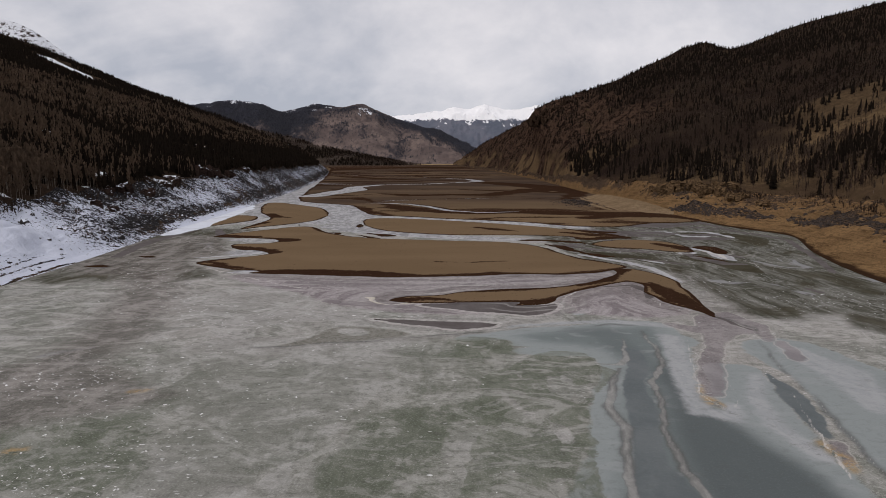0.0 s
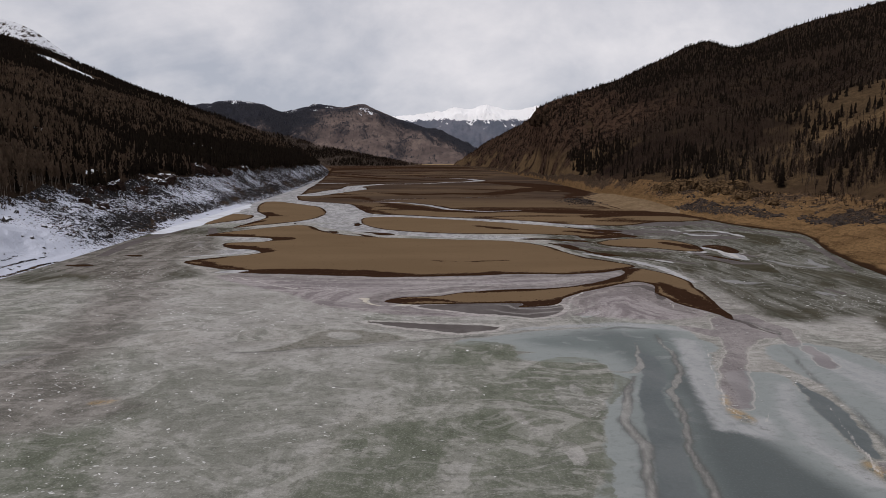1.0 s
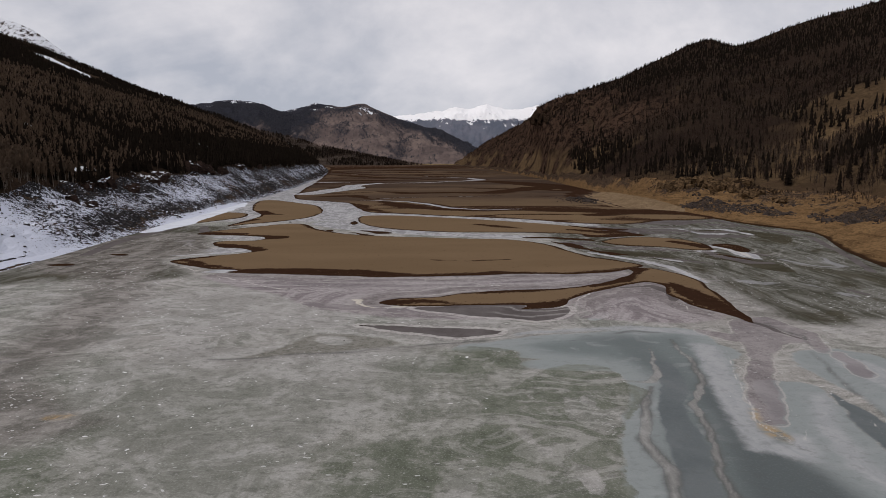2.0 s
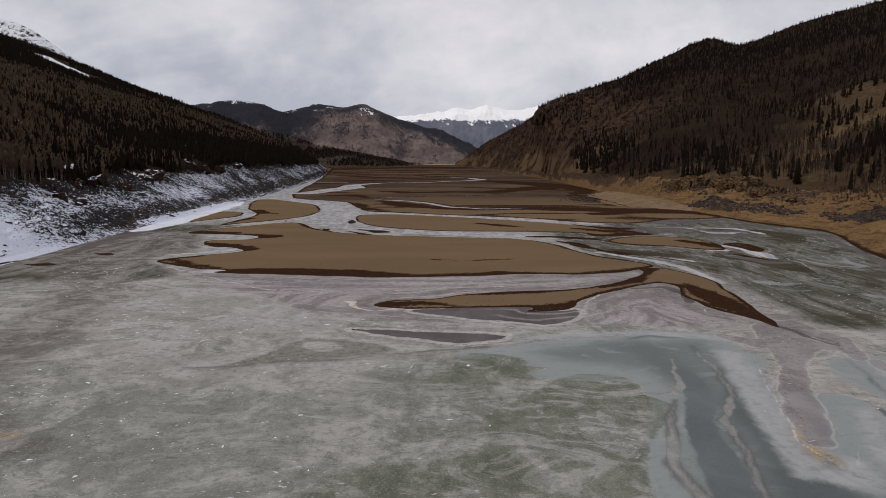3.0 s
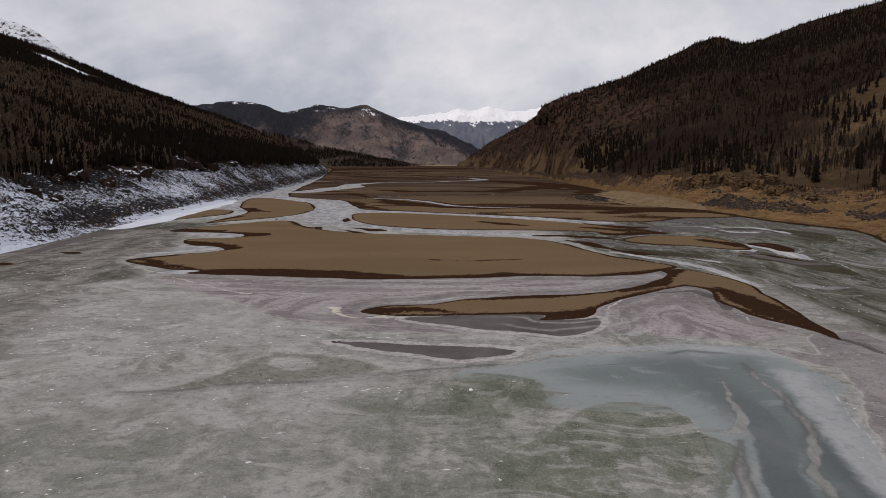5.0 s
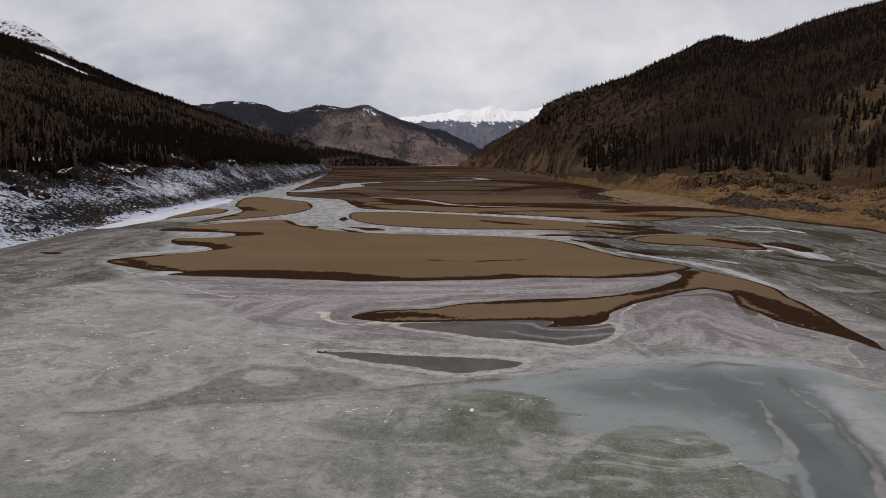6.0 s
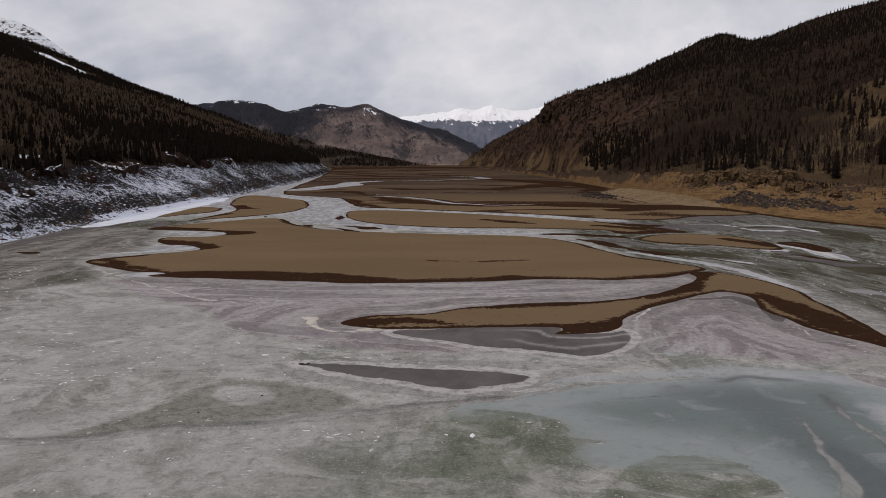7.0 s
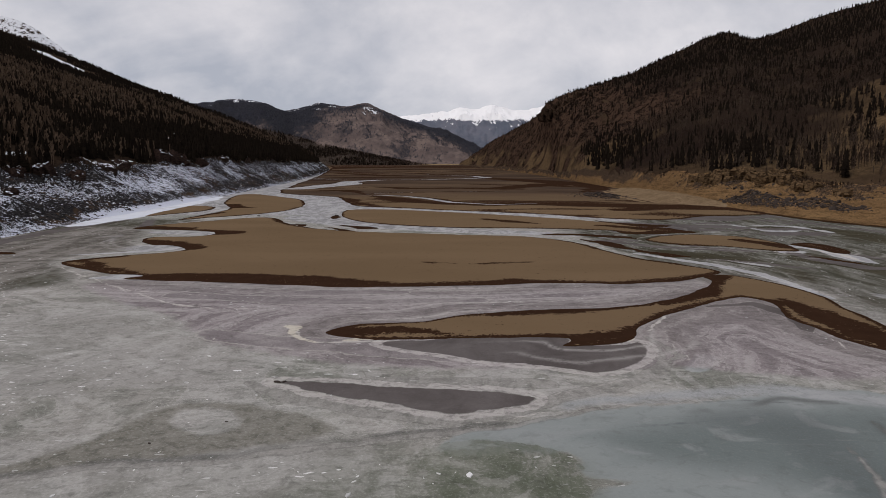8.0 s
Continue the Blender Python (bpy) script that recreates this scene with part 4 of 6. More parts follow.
    fine_line = [[(88.3, 244.4, 0.3), (90, 230.4, 0.4), (92.8, 221.6, 0.4), (96, 211, 0.4), (97, 190, 0.3)], [(106.7, 275.8, 0.4), (112, 266.6, 0.4), (113, 252.3, 0.4), (114.2, 242.9, 0.3), (114, 220, 0.3)], [(-90.5, 217.7, 0.3), (-81, 210.6, 0.4), (-72.7, 203, 0.5), (-64, 195.6, 0.6), (-58.2, 191, 0.6), (-50, 188.8, 0.4), (-38, 186, 0.4), (-34.8, 184.2, 0.3)],
                 [(-23, 166.7, 0.5), (-21, 165.8, 0.8), (-21, 163.3, 0.5), (-19.8, 161, 0.7), (-17.5, 159.5, 0.5)], [(-12, 159.7, 0.3), (-10, 160.3, 0.6), (-8, 160.8, 0.3)], [(25.6, 162, 0.3), (27.6, 166.8, 0.4), (30.2, 171, 0.4), (33.8, 174.6, 0.3)], [(-63, 194, 0.3), (-51, 184.8, 0.6), (-41, 178.3, 0.6), (-32.4, 174.7, 0.4)], [(-39.5, 122.3, 0.02), (-33.6, 120.7, 0.04), (-26.2, 123.1, 0.06), (-19, 125.7, 0.1), (-8.2, 129.7, 0.15), (0.5, 131.6, 0.3), (12, 136, 0.3)], [(-22.3, 165.7, 0.5), (-20, 164.5, 0.7), (-19.3, 160.5, 0.7), (-15.8, 158.4, 0.7), (-9, 158.9, 0.6), (-4, 159.6, 0.3)],
                 [(-75, 205.6, 0.4), (-58.9, 190.9, 0.4), (-42.4, 178.5, 0.4), (-21.6, 176, 0.35), (-0.7, 182, 0.4), (20, 186, 0.4), (40, 194, 0.3)], [(-92, 221, 0.4), (-76, 205, 0.5)], [(0, 148, 0.2), (-11.5, 151.9, 0.3), (-23, 155.4, 0.3), (-30.4, 159.4, 0.35), (-32.7, 162.8, 0.2), (-26, 166.8, 0.2)],
                 [(62, 153, 0.3), (67, 137, 0.25), (60.8, 118, 0.2), (59, 105.8, 0.2), (56, 91.5, 0.2), (51.7, 71.7, 0.2)], [(12, 139.6, 0.3), (21.6, 145.4, 0.35), (32.4, 147.2, 0.3), (41.2, 146.4, 0.3), (50.1, 143, 0.3), (50.4, 134, 0.25), (46.8, 120.4, 0.3), (42, 104.4, 0.4), (40, 97, 0.5), (41, 91.6, 0.5)],
                 [(30.2, 166, 0.5), (36, 176.5, 0.6), (45, 184.8, 0.5), (54, 190.5, 0.3)], [(43.2, 175.4, 0.25), (45.4, 178.6, 0.3), (47, 174.5, 0.2)], [(52.4, 173.8, 0.2), (54, 161.7, 0.5), (52.9, 157.1, 0.3), (57, 154, 0.4), (62, 152.5, 0.4)], [(30.9, 161, 0.35), (30.6, 152, 0.35), (34, 149.5, 0.25), (46.6, 150, 0.25)],
                 [(66.5, 153, 0.2), (70, 162, 0.35), (72.5, 180, 0.3), (71, 200, 0.35), (64, 216, 0.4)], [(-122, 237, 0.35), (-112, 216, 0.3), (-103, 206, 0.4), (-96, 199, 0.3)], [(-100, 214, 0.25), (-84.5, 193.9, 0.4), (-74, 181, 0.3), (-69, 168, 0.3), (-68, 156, 0.2)], [(-87, 182.4, 0.5), (-81, 179.3, 0.5)],
                 [(47.5, 105, 0.2), (45.5, 95, 0.2), (43, 91.5, 0.3)], [(56.5, 104, 0.2), (51.8, 88, 0.35), (48, 74, 0.5), (47, 70, 0.3)], [(-18.5, 143.3, 0.15), (-8, 139.6, 0.2), (0, 136.2, 0.3), (8, 136.2, 0.2), (10.5, 138.6, 0.15)], [(90, 251, 0.4), (95, 258, 0.6), (100, 264, 0.5), (102, 257, 1.0), (104.5, 245, 1.8), (103, 234, 0.8)], [(89, 251, 0.7), (96, 249, 0.9)], [(108, 232, 0.8), (108, 224, 0.7), (106, 214, 0.4)],
                 [(67, 226, 0.3), (74, 224, 0.3), (84, 211, 0.3)], [(62, 238, 0.6), (72, 232, 0.8), (80, 222, 0.4)]]
    fine_line += [[(-134, 259, 0.1), (-120.6, 236.6, 0.25), (-112, 222, 0.15), (-106, 211.6, 0.25), (-98, 203, 0.1), (-90.4, 196, 0.25), (-83.7, 187, 0.2), (-74.3, 174.7, 0.05)], [(-110, 217.4, 0.1), (-97, 207, 0.2), (-88.6, 196.2, 0.1), (-80, 189, 0.2), (-72.3, 178.7, 0.15), (-69.7, 163.9, 0.05)],
                  [(-90.7, 165, 0.2), (-88.9, 157, 0.25), (-83.4, 154, 0.1)], [(-128, 246.7, 0.1), (-114, 226, 0.2), (-101.5, 206.2, 0.1), (-92, 190, 0.2), (-86.5, 178.5, 0.1), (-81.7, 163.7, 0.05)]]
    frost = edge([[(a, b, 0.62 * r) for a, b, r in chain] for chain in fine_line])
    white = edge([[(-22.3, 166.5, 0.6), (-20.5, 166, 0.9), (-20.8, 163.3, 0.5), (-19.6, 160.8, 0.5), (-16.5, 158.6, 0.4)], [(-12.5, 159.4, 0.3), (-9.8, 160, 0.7), (-7, 160.6, 0.3)], [(26.2, 161, 0.3), (27.6, 166.8, 0.5), (30.5, 171.3, 0.5), (35, 175.8, 0.3)]])
    rim = np.exp(-((off - 2.2 - 1.5 * fbm(x / 18, y / 18, 231)) / 0.4) ** 2) + 0.5 * np.exp(-((off - 11.0 - 4 * fbm(x / 24, y / 24, 237)) / 0.45) ** 2) + 0.7 * np.exp(-((off - 7.0 - 3 * fbm(x / 20, y / 20, 233)) / 0.5) ** 2)
    rime = np.clip(0.75 * rim * smooth(-0.2, 0.3, fbm(x / 25, y / 25, 235)), 0, 1)
    fleck = zone([[(-70, 100, 4), (-61, 103.6, 4), (-58, 109, 3)], [(-42, 66.7, 6), (-48.8, 68.2, 5)], [(-5, 124, 3), (-12, 122, 3)], [(-40, 140, 6), (-60, 150, 8)], [(-100, 205, 6), (-80, 180, 8), (-70, 160, 5)], [(90, 160, 8), (110, 165, 8)]], 4)
    masks = dict(green=green, blue=blue, pale=pale, silt=silt, melt=melt, beige=beige, streak=streak, pool=pool, olive=olive, drift=drift, mauve=mauve, ochre=ochre, frost=frost, rime=rime, white=white, fleck=fleck, seam=seam, shade=shade, tint=tint, melt_soft=melt_soft, still=rind, cloud=cloud, tongue=tongue, level=level, depth=depth)
    tagged(new("ice", sheet("ice", x, y, np.zeros(x.shape), [ICE], masks)), "grey green lake ice with frost lines and melt streaks", "ice", kind="structure")


ice_sheet()
gx, gy = np.meshgrid(np.linspace(-3400, 3400, 60), np.linspace(-900, 4900, 60))
gz = floor_z(gy) - 2.5 + 3 * fbm(gx / 300, gy / 300, 301) * smooth(500, 900, np.abs(gx))
tagged(new("ground", sheet("ground", gx, gy, gz, [MUD], {"wet": np.full(gx.shape, 0.4)})), "brown valley ground under ice and hills", "ground", kind="structure")


# ---- the slopes ----
class Slope:
    """A hillside over cross sections: shore (x, y), bank top (x, y, z), ridge (x, y, z)."""

    def __init__(self, sections, seed, power=1.0, rough=16.0, bumps=(), cliff=False):
        self.s = np.array(sections, float)
        self.curve = catmull(self.s, 12)
        self.seed, self.power, self.roughness, self.bumps, self.cliff = seed, power, rough, bumps, cliff

    def at(self, u):
        """The section at u, from 0 to the number of sections less one."""
        k = np.clip(np.asarray(u, float) * 12, 0, len(self.curve) - 1.001)
        i = k.astype(int)
        f = (k - i)[..., None]
        return self.curve[i] * (1 - f) + self.curve[i + 1] * f

    def bank(self, u, q):
        c = self.at(u)
        x = c[..., 0] + (c[..., 2] - c[..., 0]) * q
        y = c[..., 1] + (c[..., 3] - c[..., 1]) * q
        up = 0.07 * smooth(0.0, 0.18, q) + 0.93 * np.clip((q - 0.16) / 0.84, 0, 1)
        z = -0.6 + (c[..., 4] + 0.6) * up
        z = z + smooth(0.1, 0.4, q) * (3.0 * fbm(x / 16, y / 16, self.seed + 40) + 1.0 * fbm(x / 4, y / 4, self.seed + 41) + 4.0 * fbm(x / 45, y / 45, self.seed))
        if self.cliff:
            z = z + smooth(0.3, 0.6, q) * self.gullies(x, y)
        return x, y, z

    def gullies(self, x, y):
        return 2.6 * (0.3 - np.abs(fbm(x / 14, y / 9, self.seed + 50))) + 0.8 * fbm(x / 2.2, y / 2.2, self.seed + 51)

    def hill(self, u, f):
        c = self.at(u)
        x = c[..., 2] + (c[..., 5] - c[..., 2]) * f
        y = c[..., 3] + (c[..., 6] - c[..., 3]) * f
        z = c[..., 4] + (c[..., 7] - c[..., 4]) * np.where(f > 1, 1 - (f - 1) * 1.2, np.clip(f, 0, 1) ** self.power)
        amp = np.clip(f * 6, 0, 1) * (1 - 0.75 * smooth(0.6, 1.0, f))
        z = z + amp * self.roughness * fbm(x / 230, y / 230, self.seed + 1, 5)
        z = z + (3.0 * fbm(x / 16, y / 16, self.seed + 40) + 1.0 * fbm(x / 4, y / 4, self.seed + 41)) * smooth(0.05, 0.0, f) + 4.0 * fbm(x / 45, y / 45, self.seed)
        if self.cliff:
            z = z + self.gullies(x, y) * smooth(0.06, 0.0, f)
            face = smooth(420, 260, x) * smooth(820, 1000, y) * smooth(0.05, 0.25, f) * smooth(1.05, 0.9, f)
            z = z + face * (16 * (0.4 - np.abs(fbm(x / 22, y / 60, self.seed + 8))) + 7 * fbm(x / 11, y / 16, self.seed + 9))
        for bx, by, r, h in self.bumps:
            z = z + h * np.exp(-((x - bx) ** 2 + (y - by) ** 2) / (r * r)) * smooth(0, 0.08, f)
        return x, y, z


# shore x, y; bank top x, y, z; ridge x, y, z
LEFT = Slope([(-125, -250, -180, -250, 20, -1500, -400, 430), (-121, 60, -180, 80, 20, -1600, 300, 470), (-128, 210, -184, 220, 21, -1700, 800, 520),
              (-137, 300, -192, 330, 20, -1780, 1200, 560), (-147, 433, -203, 480, 21, -1850, 1600, 535), (-172, 670, -222, 690, 25, -1930, 2000, 560),
              (-200, 900, -242, 920, 23, -2000, 2500, 585), (-304, 1600, -340, 1620, 22, -2079, 2950, 598), (-430, 2200, -470, 2210, 25, -2079, 3000, 608), (-540, 2560, -570, 2570, 60, -2079, 3020, 608)], 400)
RIGHT = Slope([(125, -300, 200, -350, 14, 900, -400, 330), (120, 100, 200, 130, 14, 1050, 500, 360), (121, 180, 215, 250, 14, 1080, 1100, 390), (135, 240, 224, 330, 14, 909, 1400, 369),
               (158, 297, 228, 410, 13, 738, 1400, 321), (150, 330, 205, 450, 14, 599, 1400, 273), (146, 370, 187, 470, 17, 527, 1400, 282), (143, 410, 172, 520, 17, 422, 1400, 237),
               (146, 450, 162, 600, 17, 339, 1400, 198), (150, 880, 155, 930, 14, 192, 1380, 150), (151, 1214, 152, 1260, 10, 200, 1800, 140), (113, 1809, 115, 1850, 12, 106, 2400, 87), (1, 2700, 5, 2740, 14, 20, 2960, 20)],
              500, 1.1, 12.0, ((400, 640, 90, 14),), True)


def build_bank(side, name, label, mat, u0, u1, nu, snow, rock):
    u, q = np.meshgrid(np.linspace(u0, u1, nu), np.linspace(0, 1, 110), indexing="ij")
    x, y, z = side.bank(u, q)
    tagged(new(name, sheet(name, x, y, z, [mat], {"snow": snow(x, y, z, q), "rock": rock(x, y, q), "wet": (0.95 if side is RIGHT else 0.0) * smooth(0.16, 0.13, q + 0.03 * fbm(x / 10, y / 10, 608))})), label, "shore bank", kind="structure")


def build_hill(side, name, label, mat, u0, u1, nu, marks):
    f = np.concatenate([np.linspace(0, 1, 150) ** 1.7, np.linspace(1.02, 1.5, 12)])
    u, f = np.meshgrid(np.linspace(u0, u1, nu), f, indexing="ij")
    x, y, z = side.hill(u, f)
    tagged(new(name, sheet(name, x, y, z, [mat], marks(x, y, z, f))), label, "hillside", kind="structure")


def left_snow(x, y, z, q):
    wob = fbm(x / 20, y / 20, 602)
    s = 0.57 + 0.35 * fbm(x / 22, y / 22, 601) + 0.75 * smooth(270, 215, y + 25 * wob) * smooth(1.0, 0.75, q)
    s = s - 0.08 * smooth(280, 320, y) - 0.16 * smooth(450, 650, y) - 0.35 * smooth(0.6, 0.85, q + 0.4 * wob) * smooth(285, 320, y) * smooth(480, 400, y) - 0.35 * smooth(0.12, 0.28, q) * smooth(0.5, 0.3, q) * smooth(260, 300, y)
    s = np.maximum(s, 1.6 * smooth(0.24, 0.15, q) * smooth(262, 300, y) * (1 - 0.75 * smooth(430, 520, y)) * smooth(-0.45, 0.05, fbm(x / 60, y / 60, 603)))
    s = np.maximum(s, 1.3 * smooth(0.25, 0.12, q) * smooth(262, 215, y))
    steps = smooth(0.3, 0.8, np.sin(5.0 * z + 3 * fbm(x / 25, y / 25, 604))) * smooth(232, 212, y + 8 * wob) * smooth(0.40, 0.25, q) * smooth(0.03, 0.07, q)
    return s - 0.25 * smooth(0.85, 1.0, q + 0.15 * fbm(x / 12, y / 12, 605)) - 1.1 * steps


build_bank(LEFT, "bank_left", "snow dusted rocky shore bank", BANK_SNOW, 0.5, 9.0, 620, left_snow, lambda x, y, q: 0.55 + 0.3 * fbm(x / 20, y / 20, 607) + 0.2 * q)
STONE_BELT = [[(155, 440, 4), (160, 422, 7), (166, 400, 8), (172, 376, 7), (177, 358, 5)], [(186, 346, 4), (190, 332, 7), (190, 314, 8), (184, 290, 6), (176, 262, 5), (166, 237, 4)]]


def stone_belt(x, y):
    """The belt of dark broken stone along the clay bank."""
    out = np.zeros(x.shape)
    for chain in STONE_BELT:
        out = np.maximum(out, smooth(-2.0, 1.5, stroke(x, y, chain) + 4 * fbm(x / 9, y / 9, 826)))
    return out


build_bank(RIGHT, "bank_right", "bare ochre clay and broken rock shore bank", BANK_CLAY, 0.5, 12.0, 520, lambda x, y, z, q: np.full(x.shape, -1.5),
           lambda x, y, q: 0.02 + 0.5 * stone_belt(x, y) + 0.3 * fbm(x / 18, y / 18, 609) + 0.46 * smooth(0.42, 0.7, q + 0.25 * fbm(x / 10, y / 10, 610)) + 0.34 * smooth(560, 760, y))


SNOW_STRIP = [(-1400, 2230, 26), (-1250, 2050, 44), (-1140, 1890, 46), (-1060, 1810, 40), (-1000, 1755, 30), (-950, 1720, 10)]


def crest_snow(x, y, z):
    return 0.6 * smooth(540, 600, z + 40 * fbm(x / 70, y / 70, 611)) * smooth(1950, 2250, y)


LEDGES = [[(-219, 388, 4), (-214, 396, 4)], [(-206, 432, 5), (-202, 446, 5)], [(-213, 476, 6), (-208, 490, 5)], [(-306, 722, 9), (-298, 742, 8)], [(-308, 798, 10), (-300, 815, 8)], [(-262, 738, 9), (-254, 756, 8)], [(-232, 560, 7), (-226, 580, 6)], [(-250, 640, 6), (-246, 655, 6)]]


def ledge_snow(x, y, f):
    out = smooth(0.42, 0.55, fbm(x / 24, y / 12, 615)) * smooth(0.16, 0.05, f)
    for chain in LEDGES:
        out = np.maximum(out, smooth(-3, 2, stroke(x, y, chain) + 3 * fbm(x / 6, y / 6, 617)))
    return out


def ledge_gap(x, y):
    """Open ground on and below the ledges, towards the lake."""
    out = np.zeros(x.shape)
    for chain in LEDGES:
        for k in (0, 8, 16):
            out = np.maximum(out, smooth(-5, -1, stroke(x - k * 0.7, y + k, chain)))
    return out


def left_marks(x, y, z, f):
    strip = smooth(-5, 5, stroke(x, y, SNOW_STRIP) + 4 * fbm(x / 20, y / 20, 613))
    return {"snow": np.maximum(np.maximum(0.95 * crest_snow(x, y, z), 1.4 * strip), 0.9 * ledge_snow(x, y, f)) - 0.25, "rock": 0.3 * smooth(0.02, 0, f) + 0 * x, "grass": 0.9 * smooth(185, 110, z + 30 * fbm(x / 90, y / 90, 619)) * smooth(0.01, 0.04, f) * smooth(900, 600, y)}


def right_marks(x, y, z, f):
    cliff = smooth(330, 240, x + 40 * fbm(x / 50, y / 50, 623)) * smooth(780, 900, y) * smooth(1.02, 0.95, f)
    knoll = smooth(85, 45, np.hypot(x - 376, (y - 575) * 0.6) + 30 * fbm(x / 30, y / 30, 624))
    fans = smooth(330, 240, x) * smooth(700, 820, y) * smooth(62, 30, z + 30 * fbm(x / 20, y / 70, 627) - 0.012 * (y - 900)) * smooth(-0.1, 0.25, fbm((x + 0.25 * y) / 20, y / 60, 628, 5) + 0.12)
    scar = smooth(1.1, 0.3, np.hypot((x - 232) / 36, (y - 1040) / 130) + 0.4 * fbm(x / 14, y / 30, 629)) * smooth(-0.2, 0.5, fbm((x + 0.15 * y) / 7, y / 40, 630, 5))
    bench = np.exp(-((z - 0.026 * (y - 700) - 24 - 3 * fbm(x / 40, y / 60, 631)) / 2.2) ** 2) * smooth(720, 850, y) * smooth(1800, 1500, y) * smooth(330, 240, x)
    cliff = cliff * (1 - 0.85 * np.clip(fans + scar, 0, 1))
    edge = f + 0.03 * fbm(x / 14, y / 14, 626)
    low = 0.65 * smooth(0.26, 0.08, f + 0.08 * fbm(x / 25, y / 25, 625)) * smooth(660, 540, y)
    grass = 0.62 * knoll + fans + 0.5 * scar + 0.5 * bench + low
    return {"snow": np.full(x.shape, -1.5), "rock": np.clip(cliff + 0.35 * smooth(0.045, 0.02, edge) * (1 - 0.9 * fans), 0, 1), "grass": np.clip(grass + 0.3 * fbm(x / 40, y / 40, 621) * (1 - 0.8 * cliff), 0, 1)}


build_hill(LEFT, "hill_left", "dark forested mountainside with snow on its crest", HILL_LEFT, 0.0, 9.0, 420, left_marks)
build_hill(RIGHT, "hill_right", "dark wooded mountainside with a broken cliff end", HILL_RIGHT, 0.0, 12.0, 620, right_marks)


def mountain(name, label, mat, crest, foot_y, foot_z, back_y, seed, rough, marks, nu=260, nf=90):
    """A far range under a crest line (x, y, z)."""
    c = catmull(crest, 14)
    k = np.linspace(0, len(c) - 1.001, nu)
    i = k.astype(int)
    c = c[i] * (1 - (k - i))[:, None] + c[i + 1] * (k - i)[:, None]
    f = np.concatenate([np.linspace(0, 1, nf), np.linspace(1.05, 2, 12)])[None, :]
    cx, cy, cz = (c[:, j][:, None] for j in range(3))
    front = np.clip(f, 0, 1)
    x = cx * (foot_y / cy + (1 - foot_y / cy) * front) + 0 * f
    y = foot_y + (cy - foot_y) * front + (back_y - cy) * np.clip(f - 1, 0, 1)
    z = foot_z + (cz - foot_z) * front ** 0.9 * (1 - 0.8 * np.clip(f - 1, 0, 1))
    ridged = 1 - 2 * np.abs(fbm(x / 260, y / 420, seed, 5))
    ridged = ridged + 0.4 * (1 - 2 * np.abs(fbm(x / 90, y / 170, seed + 2, 4)))
    z = z + rough * (ridged - 0.4) * np.clip(front * 5, 0, 1) * (1 - 0.8 * smooth(0.7, 1, front)) * np.clip((cz - 10) / 60, 0, 1) + 0.12 * rough * fbm(x / 40, y / 40, seed + 5)
    got = marks(x, y, z, f, cz)
    tagged(new(name, sheet(name, x, y, z, [mat], got)), label, "mountain", kind="structure")
    return x, y, z, got


MID_CREST = [(-2000, 3600, 330), (-1422, 3600, 338), (-1262, 3600, 353), (-1088, 3600, 344), (-979, 3600, 307), (-916, 3600, 298), (-772, 3600, 335), (-630, 3600, 323), (-503, 3600, 335),
             (-378, 3600, 283), (-252, 3600, 240), (-94, 3600, 199), (0, 3600, 153), (112, 3600, 90), (220, 3600, 30)]
FAR_CREST = [(-900, 4600, 330), (-443, 4600, 338), (-241, 4600, 360), (-90, 4600, 372), (0, 4600, 402), (50, 4600, 396), (110, 4600, 382), (180, 4600, 405), (241, 4600, 420), (290, 4600, 402), (402, 4600, 384), (500, 4600, 398), (602, 4600, 412), (900, 4600, 400)]


def mid_marks(x, y, z, f, cz):
    n = fbm(x / 120, y / 120, 731) + 0.6 * fbm(x / 34, y / 34, 733) + 0.5 * fbm(x / 14, y / 14, 734)
    crest = smooth(70, 20, cz - z + 40 * n)
    dark = np.clip(smooth(-620, -800, x + 130 * n) * smooth(0.40, 0.62, z / cz + 0.22 * n) + crest * (0.55 + 0.45 * smooth(-420, -250, x)) + smooth(0.1, 0.5, n) * 0.45, 0, 1)
    dark = np.maximum(dark, 0.9 * smooth(26, 8, np.abs(x + 175 - 0.9 * (200 - z)) + 30 * np.abs(n)) * smooth(110, 140, z) * smooth(230, 200, z))
    dark = dark * (1 - 0.8 * smooth(0.15, 0.35, fbm(x / 70, y / 70, 736)) * smooth(0.7, 0.5, z / cz))
    drop = np.clip(338 - z, 0, 200)
    face = np.exp(-((x + 500 - 0.7 * drop) / (26 + 0.85 * drop)) ** 2) * smooth(250, 285, z + 18 * n) * (0.7 + 0.8 * n) * (0.25 + 0.75 * smooth(-0.3, 0.15, fbm(x / 13, y / 13, 738) + 0.6 * fbm(x / 5, y / 5, 739))) + 0.8 * np.exp(-((x + 740) / 60) ** 2 - ((z - 300) / 9) ** 2)
    flecks = 0.55 * smooth(0.25, 0.5, fbm(x / 60, y / 25, 735)) * smooth(-800, -1000, x) * smooth(230, 320, z)
    return {"snow": np.maximum(np.maximum(face, flecks), 0.75 * smooth(0.9, 0.985, z / cz + 0.05 * n) * smooth(-0.05, 0.25, fbm(x / 45, y / 45, 737)) * smooth(-560, -640, x) * smooth(-1600, -1400, x)) * 0.9 - 0.2 + 0 * f, "rock": 0 * x + 0 * f, "grass": dark}


